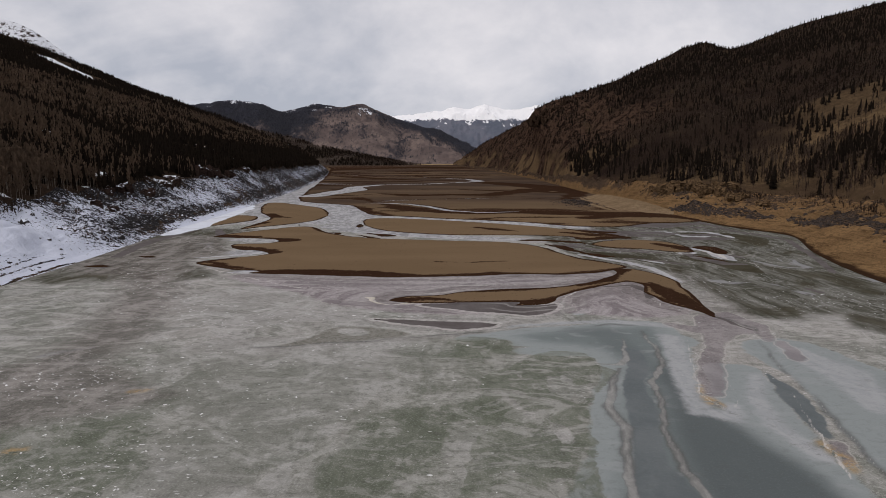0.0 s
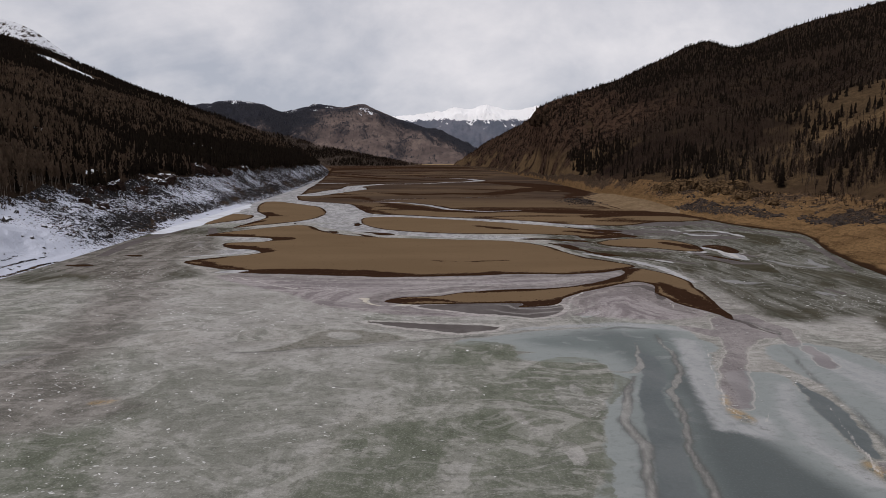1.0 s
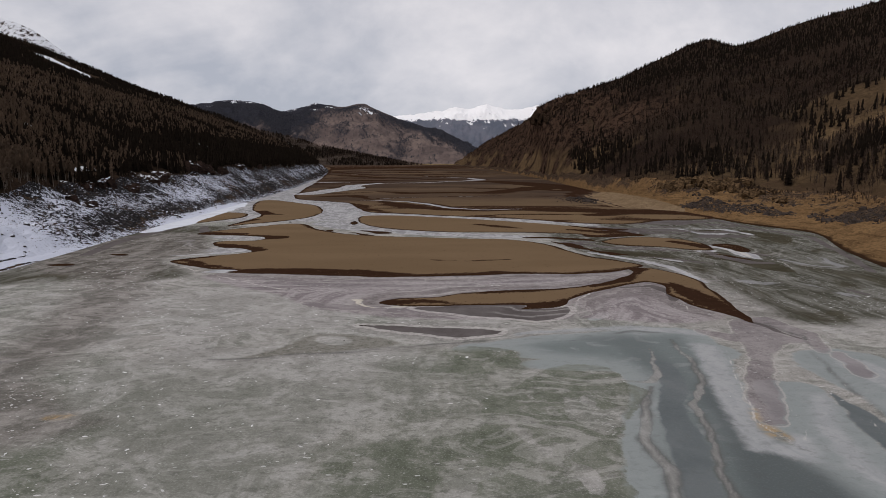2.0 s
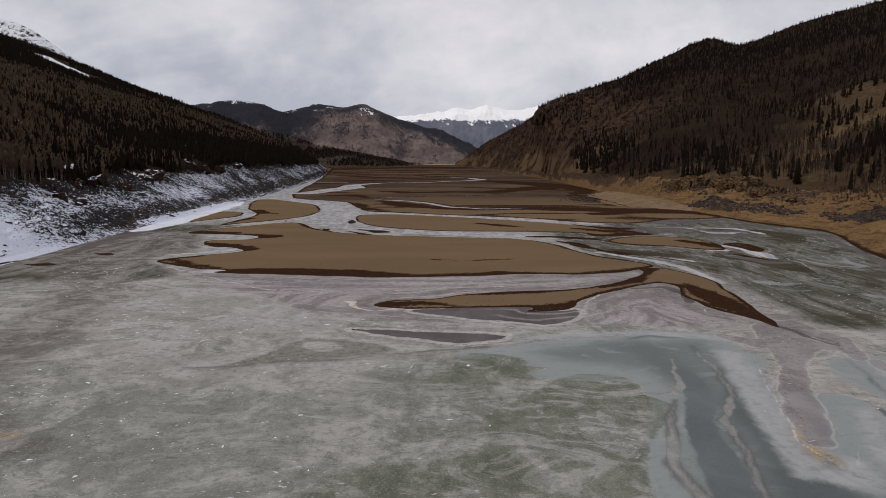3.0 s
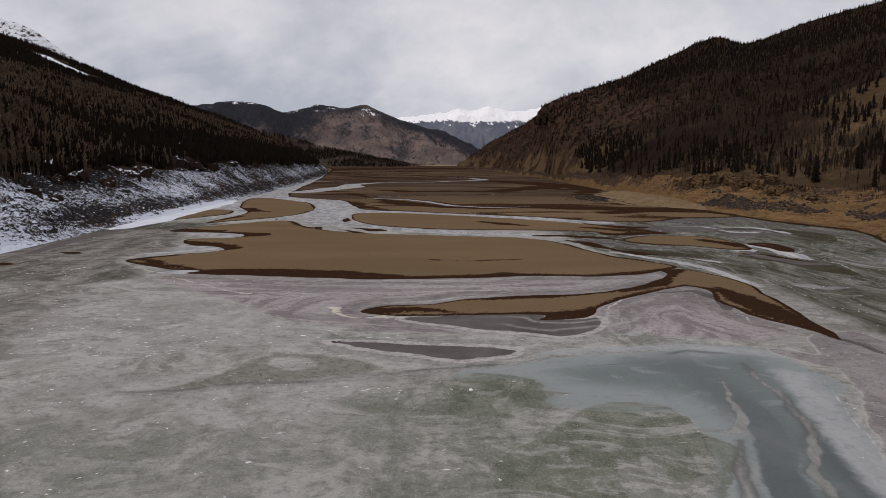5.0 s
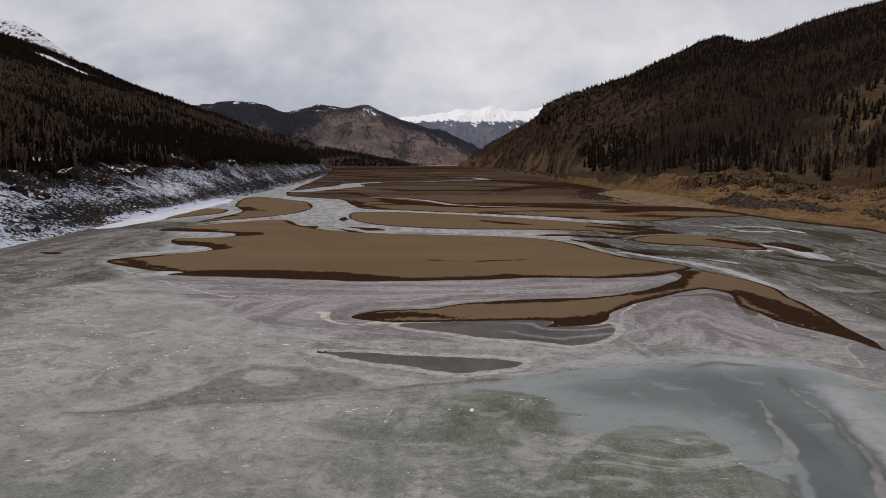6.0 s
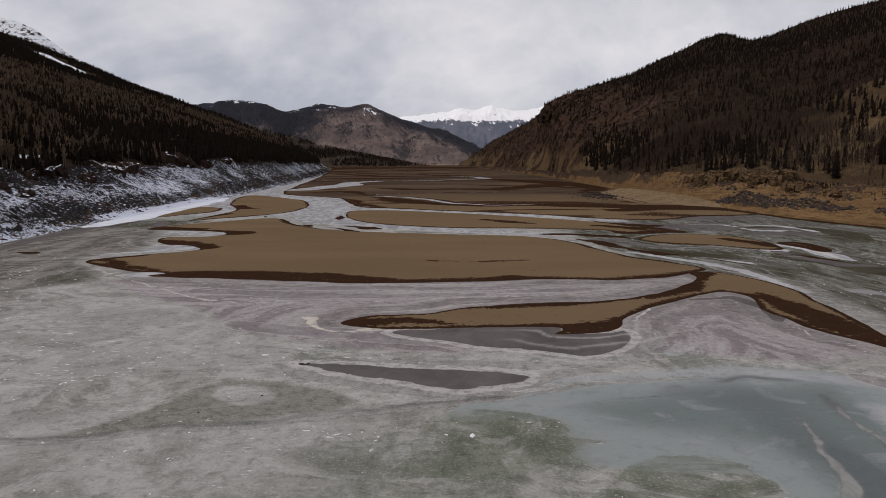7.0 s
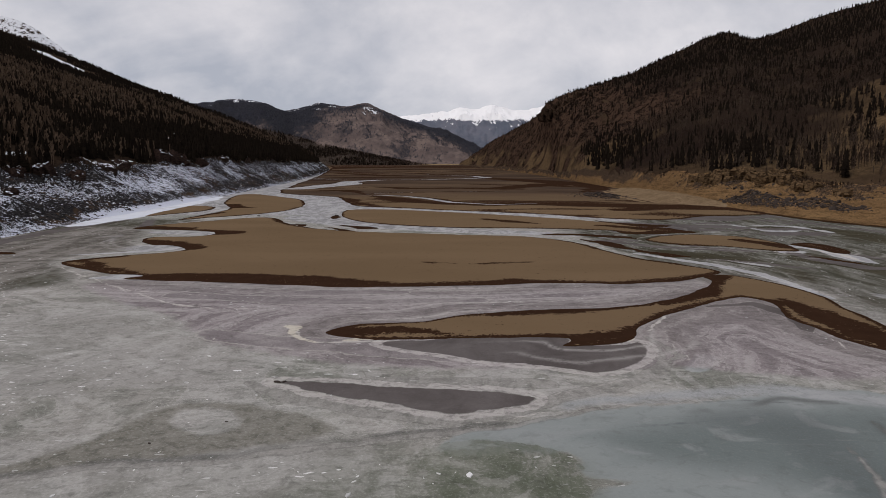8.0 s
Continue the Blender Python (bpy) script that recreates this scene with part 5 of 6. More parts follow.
NEAR_CREST = [(-1100, 2850, 210), (-773, 2850, 146), (-621, 2850, 98), (-468, 2850, 68), (-315, 2850, 36), (-200, 2850, 16), (-120, 2850, 6), (-60, 2850, 2)]
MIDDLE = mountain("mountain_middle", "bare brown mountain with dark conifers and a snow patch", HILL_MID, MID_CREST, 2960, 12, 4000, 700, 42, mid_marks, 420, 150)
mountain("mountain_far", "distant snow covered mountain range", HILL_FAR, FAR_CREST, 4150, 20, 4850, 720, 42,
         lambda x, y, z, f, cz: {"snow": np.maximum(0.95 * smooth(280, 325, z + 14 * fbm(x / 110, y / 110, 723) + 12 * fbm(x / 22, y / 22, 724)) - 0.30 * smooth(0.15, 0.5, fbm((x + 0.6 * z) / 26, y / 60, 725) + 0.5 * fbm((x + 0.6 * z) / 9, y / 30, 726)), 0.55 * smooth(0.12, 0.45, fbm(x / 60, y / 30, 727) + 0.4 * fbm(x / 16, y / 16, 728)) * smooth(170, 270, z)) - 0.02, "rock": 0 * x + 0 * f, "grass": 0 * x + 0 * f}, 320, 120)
VALLEY_END = mountain("hill_valley_end", "low dark wooded spur closing the valley floor", HILL_SPUR, NEAR_CREST, 2600, 8, 2960, 740, 16,
         lambda x, y, z, f, cz: {"snow": np.full(x.shape, -1.0) + 0 * f, "rock": 0 * x + 0 * f, "grass": 0 * x + 0 * f}, 160, 60)
PEAK_CREST = [(-3000, 3300, 680), (-2560, 3300, 765), (-2290, 3300, 733), (-2190, 3300, 705), (-2110, 3300, 668), (-1980, 3300, 575), (-1800, 3300, 450), (-1500, 3300, 300)]
mountain("peak_left", "snow dusted rocky peak behind the forest ridge", HILL_LEFT, PEAK_CREST, 3060, 300, 3600, 760, 22,
         lambda x, y, z, f, cz: {"snow": 0.62 + 0.25 * fbm(x / 30, z / 14, 761) + 0 * f, "rock": 0.8 + 0 * x + 0 * f, "grass": 0 * x + 0 * f}, 160, 70)
gx, gy = np.meshgrid(np.linspace(-190, 30, 40), np.linspace(2790, 2955, 14))
tagged(new("meadow", sheet("meadow", gx, gy, floor_z(gy) + 1.2 + 0.4 * fbm(gx / 30, gy / 30, 741), [plain_ground("dry_meadow", (0.36, 0.25, 0.115), (0.28, 0.20, 0.10))])), "pale gold dry meadow at the valley end", "meadow", kind="structure")


# ---- trees ----
def spruce_shape(tiers, sides, rng):
    """A narrow conifer one unit high: trunk, then rings of drooping ragged boughs."""
    v, t, m = [], [], []
    for a in range(3):
        v.append((0.012 * math.cos(2.1 * a), 0.012 * math.sin(2.1 * a), -0.05))
    v.append((0, 0, 0.5))
    t += [(0, 1, 3), (1, 2, 3), (2, 0, 3)]
    m += [0] * 3
    for k in range(tiers):
        low = 0.06 + 0.86 * (k / tiers) ** 0.9
        high = min(1.0, low + 1.9 / (tiers + 1))
        r = 0.175 * (1 - low) ** 0.8 + 0.012
        base = len(v)
        turn = rng.uniform(0, 6)
        for s in range(sides):
            rr = r * (0.62 if s % 2 else 1.0) * rng.uniform(0.7, 1.25)
            a = turn + 2 * math.pi * s / sides
            v.append((rr * math.cos(a), rr * math.sin(a), low - 0.03 * rng.random()))
        v.append((0, 0, high))
        for s in range(sides):
            t.append((base + s, base + (s + 1) % sides, base + sides))
            m.append(1)
    return np.array(v), np.array(t), np.array(m)


def aspen_shape(twigs, rng, blade=0.012, sides=3):
    """A bare upright aspen one unit high: a pale stem and steep thin twigs."""
    v, t, m = [], [], []
    bend = rng.uniform(-0.03, 0.03)
    for a in range(sides):
        w = 2 * math.pi * a / sides
        v.append((0.013 * math.cos(w), 0.013 * math.sin(w), -0.05))
    v.append((bend, 0, 0.97))
    for a in range(sides):
        t.append((a, (a + 1) % sides, sides))
        m.append(0)
    for k in range(twigs):
        h = 0.33 + 0.59 * (k + rng.random()) / twigs
        a = rng.uniform(0, 6.28)
        out = (0.03 + 0.10 * rng.random()) * max(0.25, 1 - ((h - 0.55) / 0.46) ** 2)
        up = rng.uniform(0.10, 0.22)
        b = len(v)
        v += [(bend * h + blade * math.sin(a), -blade * math.cos(a), h), (bend * h - blade * math.sin(a), blade * math.cos(a), h), (bend * h + out * math.cos(a), out * math.sin(a), min(h + up, 1.02)),
              (bend * h + 0.6 * out * math.cos(a + 0.7), 0.6 * out * math.sin(a + 0.7), min(h + 1.2 * up, 1.02))]
        t += [(b, b + 1, b + 2), (b, b + 2, b + 3)]
        m += [1, 1]
    return np.array(v), np.array(t), np.array(m)


def planted(name, shapes, spots, heights, mats, rng, wide=1.0):
    """All the trees at the spots as one mesh."""
    vs, ts, ms, n0 = [], [], [], 0
    pick = rng.integers(0, len(shapes), len(spots))
    for k, (v, t, m) in enumerate(shapes):
        p, h = spots[pick == k], heights[pick == k]
        if not len(p):
            continue
        a = rng.uniform(0, 6.28, len(p))
        w = h * rng.uniform(0.8, 1.25, len(p)) * wide
        ca, sa = np.cos(a)[:, None], np.sin(a)[:, None]
        lean = rng.normal(0, 0.02, (2, len(p), 1))
        out = np.stack([(v[:, 0] * ca - v[:, 1] * sa) * w[:, None] + p[:, :1] + lean[0] * v[:, 2] * h[:, None],
                        (v[:, 0] * sa + v[:, 1] * ca) * w[:, None] + p[:, 1:2] + lean[1] * v[:, 2] * h[:, None], v[:, 2] * h[:, None] + p[:, 2:]], -1)
        vs.append(out.reshape(-1, 3))
        ts.append((t[None] + n0 + len(v) * np.arange(len(p))[:, None, None]).reshape(-1, 3))
        ms.append(np.tile(m, len(p)))
        n0 += len(p) * len(v)
    return mesh_of(name, np.concatenate(vs), np.concatenate(ts), mats, index=np.concatenate(ms), shade=False)


rng = np.random.default_rng(5)
pyr = random.Random(5)
SPRUCE_NEAR = [spruce_shape(11, 7, pyr) for _ in range(6)]
SPRUCE_MID = [spruce_shape(4, 6, pyr) for _ in range(6)]
SPRUCE_FAR = [spruce_shape(2, 5, pyr) for _ in range(5)]
ASPEN_NEAR = [aspen_shape(40, pyr, 0.006) for _ in range(6)]
ASPEN_MID = [aspen_shape(14, pyr, 0.018) for _ in range(6)]
ASPEN_FAR = [aspen_shape(6, pyr, 0.055) for _ in range(5)]


def scatter(side, u0, u1, spacing, f_max, margin):
    """Spots on a hillside by true area, thinning out with distance; only the part of the slope open to the valley."""
    U = 600
    us, fs = np.linspace(u0, u1, U), np.linspace(0, 1, 200) ** 1.5 * f_max
    u, f = np.meshgrid(us, fs, indexing="ij")
    x, y, z = side.hill(u, f)
    cell = np.abs((x[1:, :-1] - x[:-1, :-1]) * (y[:-1, 1:] - y[:-1, :-1]) - (y[1:, :-1] - y[:-1, :-1]) * (x[:-1, 1:] - x[:-1, :-1]))
    r = np.hypot(x[:-1, :-1], y[:-1, :-1])
    want = cell / spacing(r)
    want = want * (np.abs(x[:-1, :-1]) < 0.74 * y[:-1, :-1] + margin)
    n = rng.poisson(np.clip(want, 0, 60))
    i, j = np.nonzero(n)
    c = n[i, j]
    i, j = np.repeat(i, c), np.repeat(j, c)
    u = us[i] + rng.random(len(i)) * (us[1] - us[0])
    f = fs[j] + rng.random(len(i)) * (fs[j + 1] - fs[j])
    x, y, z = side.hill(u, f)
    return np.stack([x, y, z], -1), f


def forest(spots, is_spruce, h_spruce, h_aspen, twigs, twigs_own, group):
    r = np.hypot(spots[:, 0], spots[:, 1])
    for kind, sel, shapes, hgt, mats, own in (("spruce", is_spruce, (SPRUCE_NEAR, SPRUCE_MID, SPRUCE_FAR), h_spruce, (BARK_DARK, SPRUCE), SPRUCE_OWN),
                                              ("aspen", ~is_spruce, (ASPEN_NEAR, ASPEN_MID, ASPEN_FAR), h_aspen, (BARK, twigs), twigs_own)):
        ids = np.nonzero(sel)[0]
        ids = ids[np.argsort(r[ids])]
        single, rest = ids[:150], ids[150:]
        label = {"spruce": "dark green narrow spruce on the slope", "aspen": "bare grey brown aspen with upright twigs"}[kind]
        makers = []
        for k, (v, t, m) in enumerate(shapes[0]):
            pieces = []
            for j, nm, mat in ((0, "trunk", mats[0]), (1, "crown", own)):
                tt = t[m == j]
                used = np.unique(tt)
                back = np.zeros(len(v), int)
                back[used] = np.arange(len(used))
                pieces.append((nm, mesh_of(nm, v[used], back[tt], [mat], shade=False)))
            makers.append(pieces)
        for n, i in enumerate(single):
            tree = tagged(new(kind + "_tree"), label, "tree", group)
            h = hgt[i]
            tree.location, tree.rotation_euler, tree.scale = spots[i], (0, 0, pyr.uniform(0, 6.28)), (h * pyr.uniform(0.85, 1.2),) * 2 + (h,)
            for nm, me in makers[n % len(makers)]:
                part(nm, me, tree)
        for lod, lo, hi in ((0, 0, 400), (1, 400, 760), (2, 760, 9999)):
            pick = rest[(r[rest] >= lo) & (r[rest] < hi)]
            if len(pick):
                ob = new(kind + "_wood", planted(kind + "_wood", shapes[lod], spots[pick], hgt[pick], mats if lod == 0 or kind == "spruce" else (twigs, twigs), rng, (1.0, 1.05, 1.1 if kind == "spruce" else 1.35)[lod]))
                tagged(ob, {"spruce": "dark spruce wood on the mountainside", "aspen": "bare brown aspen wood on the mountainside"}[kind], "trees", kind="stuff")


def spacing_left(r):
    return 8.5 + 13.5 * smooth(450, 1000, r) + 40 * smooth(1000, 1800, r) + 50 * smooth(1800, 3000, r)


spots, f = scatter(LEFT, 1.0, 9.0, spacing_left, 1.0, 60)
sx, sy = spots[:, 0], spots[:, 1]
bare = 0.85 * ledge_snow(sx, sy, f) + 0.9 * ledge_gap(sx, sy) + smooth(-42, -34, stroke(sx, sy, SNOW_STRIP, 60)) + 0.8 * crest_snow(sx, sy, spots[:, 2])
keep = rng.random(len(f)) > bare
spots, f = spots[keep], f[keep]
sx, sy, sz = spots.T
share = 0.04 + 0.45 * smooth(0.15, 0.5, fbm(sx / 150, sy / 90, 801)) + 0.95 * smooth(125, 195, sz + 40 * fbm(sx / 120, sy / 120, 803)) + 0.6 * smooth(0.08, 0.02, f) * smooth(290, 390, sy) + 0.75 * smooth(430, 700, sy + 60 * fbm(sx / 60, sy / 60, 805)) * smooth(0.30, 0.05, f)
forest(spots, rng.random(len(f)) < share, rng.uniform(7, 13, len(f)), rng.uniform(9, 14, len(f)), ASPEN_GREY, ASPEN_GREY_OWN, "trees on the snowy side")


def spacing_right(r):
    return 13 + 14 * smooth(500, 900, r) + 20 * smooth(900, 1500, r) + 60 * smooth(1800, 2600, r)


spots, f = scatter(RIGHT, 2.0, 11.6, spacing_right, 1.04, 80)
sx, sy, sz = spots.T
bare = smooth(320, 250, sx + 40 * fbm(sx / 50, sy / 50, 623)) * smooth(780, 900, sy) * smooth(0.97, 0.9, f) * (0.95 - 0.35 * smooth(-0.1, 0.3, fbm(sx / 40, sy / 40, 815))) + 0.5 * smooth(75, 40, np.hypot(sx - 372, (sy - 590) * 0.7)) + 0.7 * smooth(0.05, 0.0, f) + 0.5 * smooth(0.2, 0.4, fbm(sx / 45, sy / 30, 812)) * smooth(0.5, 0.2, f)
clump = smooth(55, 25, np.hypot((sx - 182) * 1.6, (sy - 840) / 3.2))
keep = rng.random(len(f)) > (bare + 0.3 * fbm(sx / 50, sy / 50, 811) + 0.05 * smooth(0.22, 0.08, f)) * (1 - 0.8 * clump)
spots, f = spots[keep], f[keep]
sx, sy, sz = spots.T
clump = smooth(55, 25, np.hypot((sx - 182) * 1.6, (sy - 840) / 3.2))
share = 0.07 + 0.4 * clump + 0.42 * smooth(0.08, 0.4, fbm(sx / 42, sy / 42, 813)) + 0.7 * smooth(0.35, 0.8, f + 0.2 * fbm(sx / 70, sy / 70, 817)) + 0.3 * smooth(0.9, 1.0, f)
forest(spots, rng.random(len(f)) < share, rng.uniform(5.5, 11, len(f)) * (1 + 0.4 * smooth(0.30, 0.08, f)) * (1 - 0.3 * smooth(0.75, 0.95, f)), rng.uniform(6, 10.5, len(f)), ASPEN, ASPEN_OWN, "trees on the dry side")


# ---- loose rock ----
def rock_shape(rng):
    bm = bmesh.new()
    bmesh.ops.create_icosphere(bm, subdivisions=1, radius=0.5)
    for v in bm.verts:
        v.co *= rng.uniform(0.7, 1.2)
        v.co.z *= 0.75
    v = np.array([w.co for w in bm.verts])
    t = np.array([[w.index for w in fc.verts] for fc in bm.faces])
    bm.free()
    return v, t, np.zeros(len(t), int)


ROCKS = [rock_shape(pyr) for _ in range(7)]


def boulders(side, u0, u1, n, q0, q1, size, mat, label, group, thin):
    u, q = rng.uniform(u0, u1, n), rng.uniform(q0, q1, n)
    x, y, z = side.bank(u, q)
    k = thin(x, y, q) > rng.random(n)
    p = np.stack([x, y, z - 0.05], -1)[k]
    s = np.exp(rng.normal(math.log(size), 0.55, len(p)))
    order = np.argsort(-s / (80 + np.hypot(p[:, 0], p[:, 1])))
    shared = [mesh_of("boulder", v, t, [mat], shade=False) for v, t, m in ROCKS]
    for i in order[:110]:
        ob = tagged(new("boulder", shared[i % 7]), label, "rock", group)
        ob.location, ob.rotation_euler, ob.scale = p[i], (pyr.uniform(0, 3), pyr.uniform(0, 3), pyr.uniform(0, 6)), (s[i] * 1.2, s[i], s[i])
    rest = order[110:]
    tagged(new("rubble", planted("rubble", ROCKS, p[rest], s[rest], [mat], rng)), label, "rocks", kind="stuff")


boulders(LEFT, 1.5, 7.5, 11000, 0.14, 0.98, 0.8, STONE, "dark broken stone lying on the snowy bank", "stones on the snowy bank", lambda x, y, q: 0.05 + 0.9 * fbm(x / 16, y / 16, 821) + 0.5 * smooth(225, 290, y))
boulders(RIGHT, 2.6, 7.9, 28000, 0.14, 0.80, 0.62, STONE_WARM, "brown grey broken stone on the clay bank", "stones on the clay bank", lambda x, y, q: 0.95 * stone_belt(x, y) + (0.03 + 0.22 * smooth(0.1, 0.4, fbm(x / 14, y / 14, 823))) * smooth(0.42, 0.6, q))


def outcrop(spot, size, mat, label, group, seed):
    """A stepped crag of jointed rock: upright blocks of uneven height, each a part."""
    r = random.Random(seed)
    crag = tagged(new("rock_outcrop"), label, "rock", group)
    crag.location, crag.rotation_euler = spot, (0, 0, r.uniform(0, 6))
    for k in range(r.randint(7, 10)):
        bm = bmesh.new()
        w, dp, h = (size * r.uniform(0.25, 0.55) for _ in range(3))
        m = Matrix.Translation((size * r.uniform(-0.8, 0.8), size * r.uniform(-0.35, 0.35), h * 0.2)) @ Euler((r.uniform(-0.5, 0.5), r.uniform(-0.5, 0.5), r.uniform(0, 3))).to_matrix().to_4x4()
        bmesh.ops.create_cube(bm, size=1.0, matrix=m @ Matrix.Diagonal((w, dp, h * 1.7, 1)))
        bmesh.ops.subdivide_edges(bm, edges=bm.edges[:], cuts=2, use_grid_fill=True)
        for v in bm.verts:
            v.co += noise.noise_vector(v.co * (3.2 / size) + Vector((seed, k, 0))) * size * 0.16
        me = bpy.data.meshes.new("rock_block")
        bm.to_mesh(me)
        bm.free()
        me.materials.append(mat)
        part("rock_block", me, crag)


def crag_material(name, a, c):
    m = Mat(name, 1.0, 0.0)
    n = m.noise(1.6, 5, 0.7, (1, 1, 2.2))
    col = m.mix(m.step(n, 0.35, 0.65), a, c)
    s = m.t.nodes.new("ShaderNodeSeparateXYZ")
    m.put(m.pos.outputs["Normal"], s.inputs[0])
    m.bump(n, 0.5, 0.8)
    return m, col, s.outputs["Z"]


m, col, up = crag_material("red_crag", (0.020, 0.014, 0.012), (0.055, 0.035, 0.028))
m.colour(m.mix(m.math("MULTIPLY", m.step(up, 0.6, 0.8), m.step(m.noise(3, 4), 0.45, 0.55)), col, (0.70, 0.73, 0.80)))
CRAG_RED = m.m
m, col, up = crag_material("ochre_crag", (0.040, 0.026, 0.016), (0.155, 0.100, 0.054))
m.colour(col)
CRAG_OCHRE = m.m
m, col, up = crag_material("dark_crag", (0.012, 0.008, 0.006), (0.055, 0.036, 0.024))
m.colour(col)
CRAG_DARK = m.m
for k, (u, q, s) in enumerate([(3.72, 0.90, 8), (3.86, 0.97, 9), (4.25, 0.96, 11), (4.32, 0.92, 9), (3.45, 0.82, 7), (3.0, 0.62, 5), (2.9, 0.7, 5), (3.15, 0.93, 7), (4.6, 0.97, 8), (4.9, 0.97, 8), (5.4, 0.98, 8), (3.3, 0.97, 8), (3.58, 0.97, 7)]):
    x, y, z = (float(v) for v in LEFT.bank(np.array(u), np.array(q)))
    outcrop((x, y, z), s, CRAG_RED, "dark red brown crag with snow on its ledges", "crags above the snowy bank", 40 + k)
for k, (u, q, s) in enumerate([(6.95, 0.85, 9), (6.8, 0.8, 10), (6.6, 0.82, 11), (6.4, 0.86, 11), (6.2, 0.8, 10), (6.0, 0.86, 10), (5.85, 0.7, 8), (5.6, 0.8, 8), (5.3, 0.74, 7), (5.0, 0.78, 7), (4.6, 0.7, 6), (6.65, 0.98, 9), (6.3, 0.99, 9), (5.7, 0.97, 9), (5.2, 0.95, 8), (7.2, 0.7, 6), (7.5, 0.75, 6)]):
    x, y, z = (float(v) for v in RIGHT.bank(np.array(u), np.array(q)))
    outcrop((x, y, z), s, CRAG_OCHRE, "ochre brown jointed crag above the clay shore", "crags above the clay shore", 70 + k)


def hillside_wood(grid, chance, n, kind, shapes, heights, mats, label):
    """Far trees over a range, thick where chance is high."""
    x, y, z, got = grid
    i, j = rng.integers(0, x.shape[0] - 1, n), rng.integers(0, int(x.shape[1] * 0.87), n)
    k = rng.random(n) < chance(x[i, j], y[i, j], z[i, j], got["grass"][i, j]) * (1 - smooth(-0.1, 0.3, got["snow"][i, j]))
    i, j = i[k], j[k]
    a, c = rng.random(len(i)), rng.random(len(i))
    p = np.stack([g[i, j] + a * (g[i + 1, j] - g[i, j]) + c * (g[i, j + 1] - g[i, j]) for g in (x, y, z)], -1)
    h = rng.uniform(*heights, len(p))
    tagged(new(kind, planted(kind, shapes, p, h, mats, rng, 1.4)), label, "trees", kind="stuff")


# needles lightened towards blue: the haze of distance is put into their colour
HAZED_SPRUCE = plain("hazed_spruce", (0.050, 0.052, 0.064), (0.085, 0.084, 0.095))
hillside_wood(MIDDLE, lambda x, y, z, d: 0.9 * d + 0.01 + 0.2 * smooth(0.2, 0.5, fbm(x / 90, z / 40, 841)), 42000, "spruce_wood", SPRUCE_FAR, (5, 10), (BARK_DARK, HAZED_SPRUCE), "far spruce wood on the bare mountain")
hillside_wood(VALLEY_END, lambda x, y, z, d: 0.75 * smooth(-150, -330, x) * smooth(-0.25, 0.2, fbm(x / 60, y / 60, 843)), 9000, "spruce_wood", SPRUCE_FAR, (8, 15), (BARK_DARK, SPRUCE), "dark spruce wood on the low spur")
hillside_wood(VALLEY_END, lambda x, y, z, d: 0.8 * smooth(-110, -300, x), 9000, "aspen_wood", ASPEN_FAR, (8, 13), (BARK, ASPEN), "bare aspen wood on the low spur")


# loose stones on the ice and a rubble heap by the beach
for k, (x, y, s) in enumerate([(-17, 143, 0.6), (-16.2, 143.1, 0.4), (-23.5, 127.5, 0.25), (-18.6, 132.3, 0.25), (-51, 355, 2.0), (-85, 352, 1.4), (-16.6, 142.8, 0.3)]):
    v, t, m = ROCKS[k % 7]
    ob = tagged(new("stone", mesh_of("stone", v, t, [STONE_WARM], shade=False)), "dark stone frozen into the lake ice", "rock", "stones in the ice")
    ob.location, ob.rotation_euler, ob.scale = (x, y, 0.1 * s), (0, 0, 1.1 * k), (1.5 * s, s, 0.6 * s)
n = 420
p = np.stack([rng.normal(106, 9, n), rng.normal(538, 22, n), np.full(n, 0.55)], -1)
p[:, 2] += 1.6 * np.exp(-((p[:, 0] - 106) / 9) ** 2 - ((p[:, 1] - 538) / 22) ** 2)
tagged(new("rubble", planted("rubble", ROCKS, p, np.exp(rng.normal(0.1, 0.4, n)), [STONE_WARM], rng)), "low heap of brown grey rubble on the mud", "rocks", kind="stuff")


# wind-laid snow on the shore ice, and low brush on the bank tops
def snow_drift(outline, label, seed):
    poly = catmull(outline, 5, True)
    lo, hi = poly.min(0) - 3, poly.max(0) + 3
    x, y = np.meshgrid(np.arange(lo[0], hi[0], 0.7), np.arange(lo[1], hi[1], 1.0))
    d = inside(x + 2.4 * fbm(x / 6, y / 12, seed), y + 9 * fbm(x / 5, y / 14, seed + 1), poly)
    z = np.where(d > 0, 0.05 + 0.22 * (1 - np.exp(-d / 3)), 0.05 * d) + np.where(d > 0.5, 0.04 * fbm(x / 3, y / 3, seed + 2), 0)
    tagged(new("snow_drift", sheet("snow_drift", x, y, z, [SNOW], keep=d > -1)), label, "snow")


def snow_material():
    m = Mat("shore_snow", 0.9, 0.1)
    n = m.noise(6, 5, 0.6, (0.4, 1.4, 1))
    m.colour(m.mix(m.step(n, 0.30, 0.55), (0.50, 0.51, 0.55), (0.66, 0.69, 0.75)))
    m.bump(m.noise(1.5, 4, 0.6), 0.08, 0.5)
    return m.m


SNOW = snow_material()
snow_drift([(-136, 300), (-134, 322), (-134, 356), (-137, 392), (-143, 430), (-149, 478), (-158, 500), (-156, 440), (-149, 380), (-146, 320)], "flat white snow drift on the shore ice", 901)


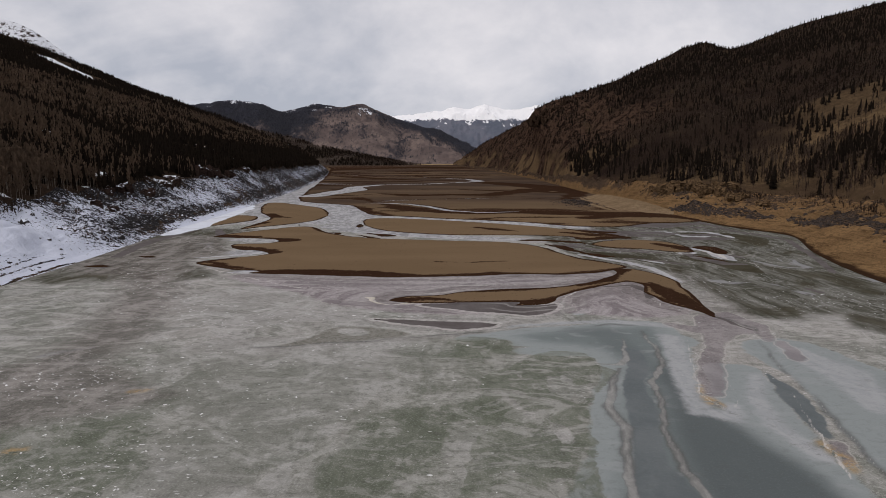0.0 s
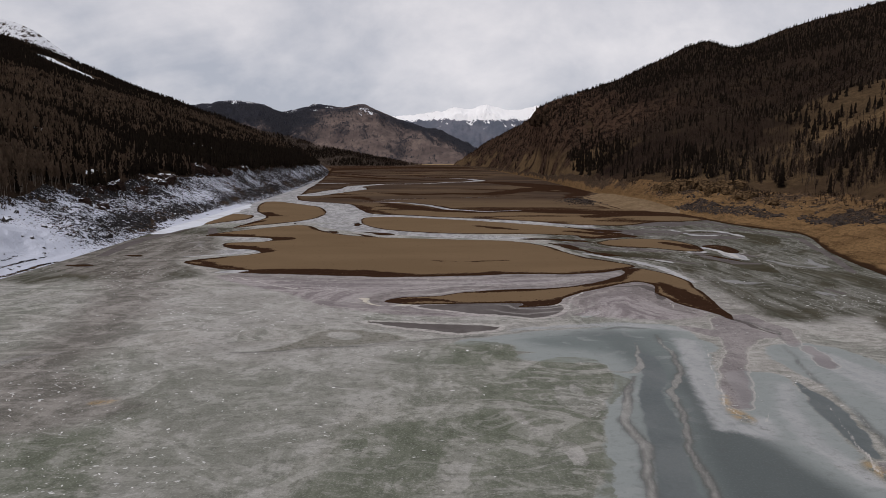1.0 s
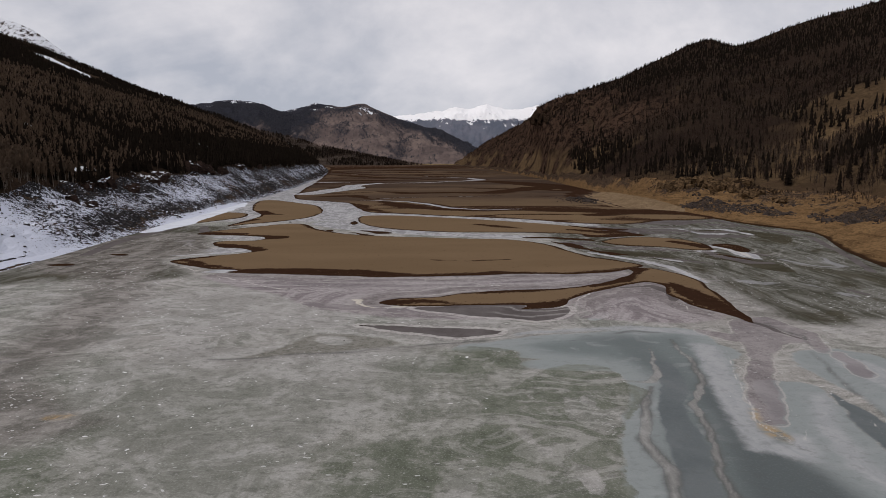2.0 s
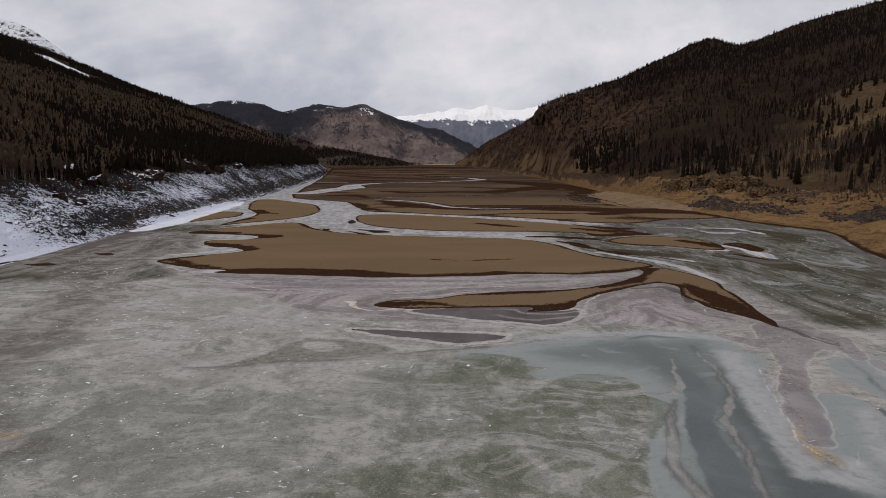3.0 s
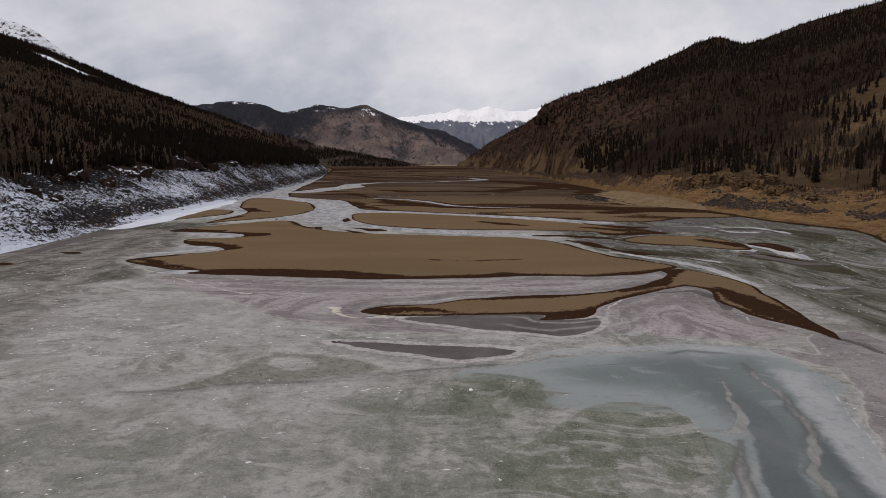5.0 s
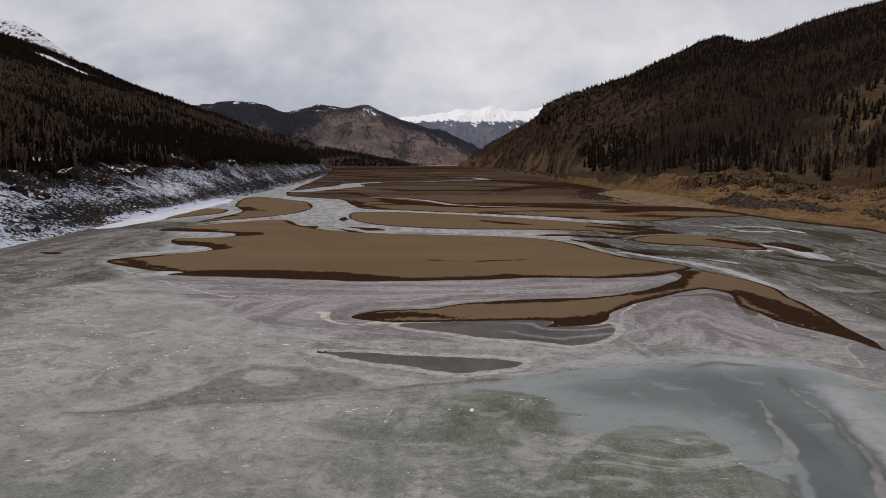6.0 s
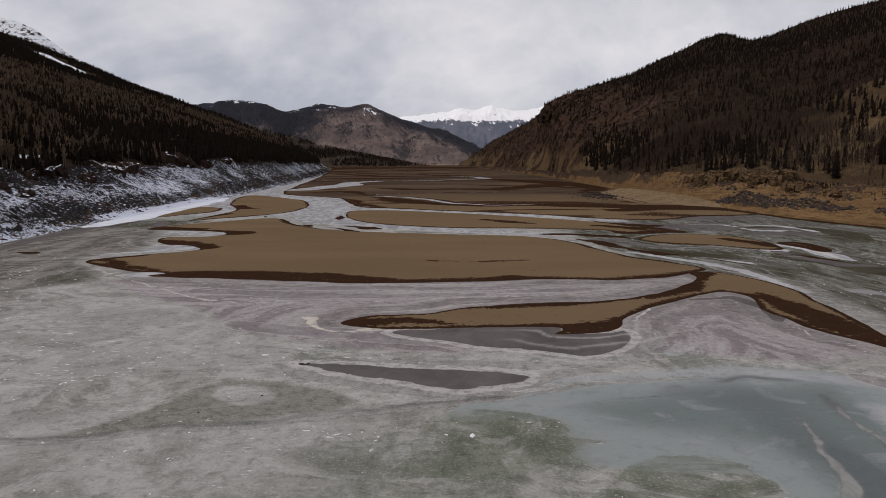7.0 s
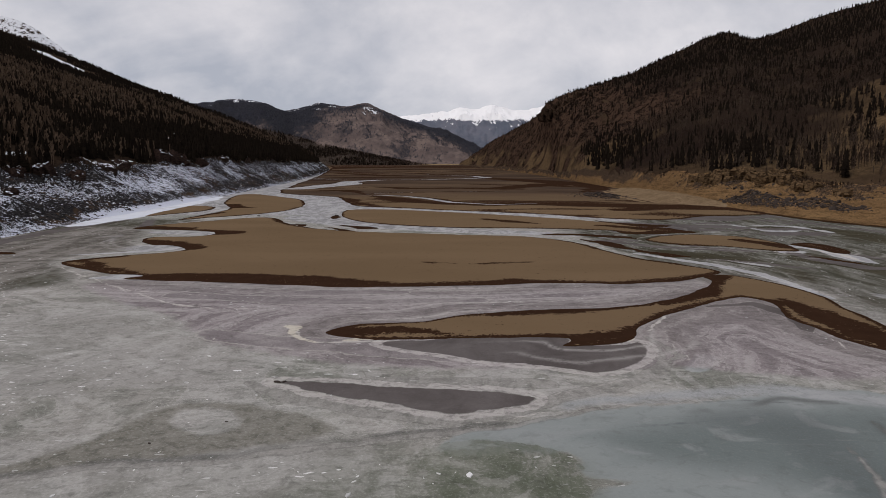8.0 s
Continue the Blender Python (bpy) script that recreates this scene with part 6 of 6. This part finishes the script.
for side, u0, u1, n, lo, label, seed in ((LEFT, 1.5, 7.5, 2600, 0.72, "bare brown brush along the snowy bank top", 921), (RIGHT, 2.2, 8.5, 2600, 0.6, "bare brown brush on the clay slope", 923)):
    u, q = rng.uniform(u0, u1, n), rng.uniform(lo, 1.0, n) ** 0.6
    x, y, z = side.bank(u, q)
    k = fbm(x / 12, y / 12, seed) + 0.9 * (q - 0.75) > rng.uniform(-0.1, 0.5, n)
    p = np.stack([x, y, z], -1)[k]
    tagged(new("brush", planted("brush", ASPEN_MID, p, rng.uniform(1.2, 3.2, len(p)), [ASPEN, ASPEN], rng, 2.2)), label, "shrubs", kind="stuff")

for k, (u, f, s) in enumerate([(8.75, 0.80, 16), (8.9, 0.82, 16), (9.0, 0.74, 16), (9.1, 0.82, 18), (9.2, 0.76, 16), (9.3, 0.82, 16), (8.6, 0.86, 16), (9.45, 0.78, 16), (8.95, 0.68, 16), (9.15, 0.70, 16)]):
    x, y, z = (float(v) for v in RIGHT.hill(np.array(u), np.array(f)))
    outcrop((x, y, z - 0.25 * s), s, CRAG_DARK, "dark brown cliff crag on the mountainside", "crags of the cliff end", 120 + k)


# chips of broken white ice lying on the sheet, in drifts
def chip_shape(r):
    k = r.randint(5, 7)
    ring = [(math.cos(6.283 * i / k) * r.uniform(0.4, 0.9), math.sin(6.283 * i / k) * r.uniform(0.2, 0.4)) for i in range(k)]
    v = [(a, c, 0.0) for a, c in ring] + [(0.9 * a, 0.9 * c, 0.1) for a, c in ring] + [(0, 0, 0.12)]
    t = []
    for i in range(k):
        j = (i + 1) % k
        t += [(i, j, k + j), (i, k + j, k + i), (k + i, k + j, 2 * k)]
    return np.array(v), np.array(t), np.zeros(len(t), int)


def white_ice():
    m = Mat("white_ice", 0.6, 0.2)
    m.colour(m.mix(m.random(), (0.46, 0.46, 0.45), (0.80, 0.80, 0.79)))
    return m.m


CHIPS = [chip_shape(pyr) for _ in range(8)]
DRIFTS = [(-55, 70, 9, 6, 160), (-62, 92, 10, 6, 120), (-40, 74, 6, 5, 80), (-52, 118, 12, 6, 70), (-88, 186, 8, 10, 110), (-98, 200, 8, 8, 90), (-48, 100, 16, 9, 90), (-68, 101, 9, 4, 150), (-60, 106, 6, 3, 90), (-44, 67, 7, 4, 130), (-50, 74, 8, 6, 60), (-6, 123.5, 6, 1.5, 26), (-12, 121, 5, 2, 22), (-42, 138, 12, 6, 80), (-60, 150, 14, 9, 120), (-30, 150, 12, 7, 60), (-95, 204, 7, 8, 70),
          (-78, 180, 9, 10, 110), (92, 162, 12, 8, 130), (112, 168, 12, 10, 110), (85, 190, 10, 12, 70), (-20, 100, 25, 16, 70), (-30, 112, 20, 8, 60), (-105, 222, 8, 8, 60), (4, 70, 5, 4, 20), (-36, 90, 9, 7, 60)]
p = np.concatenate([np.stack([rng.normal(cx, rx, n), rng.normal(cy, ry, n), np.full(n, 0.0)], -1) for cx, cy, rx, ry, n in DRIFTS])
line = fbm(p[:, 0] / 5, p[:, 1] / 2.2, 951, 3)
p = p[line > -0.15]
tagged(new("ice_chips", planted("ice_chips", CHIPS, p, np.clip(np.exp(rng.normal(-1.75, 0.5, len(p))), 0.07, 0.6), [white_ice()], rng)), "scattered chips of broken white ice", "ice", kind="stuff")
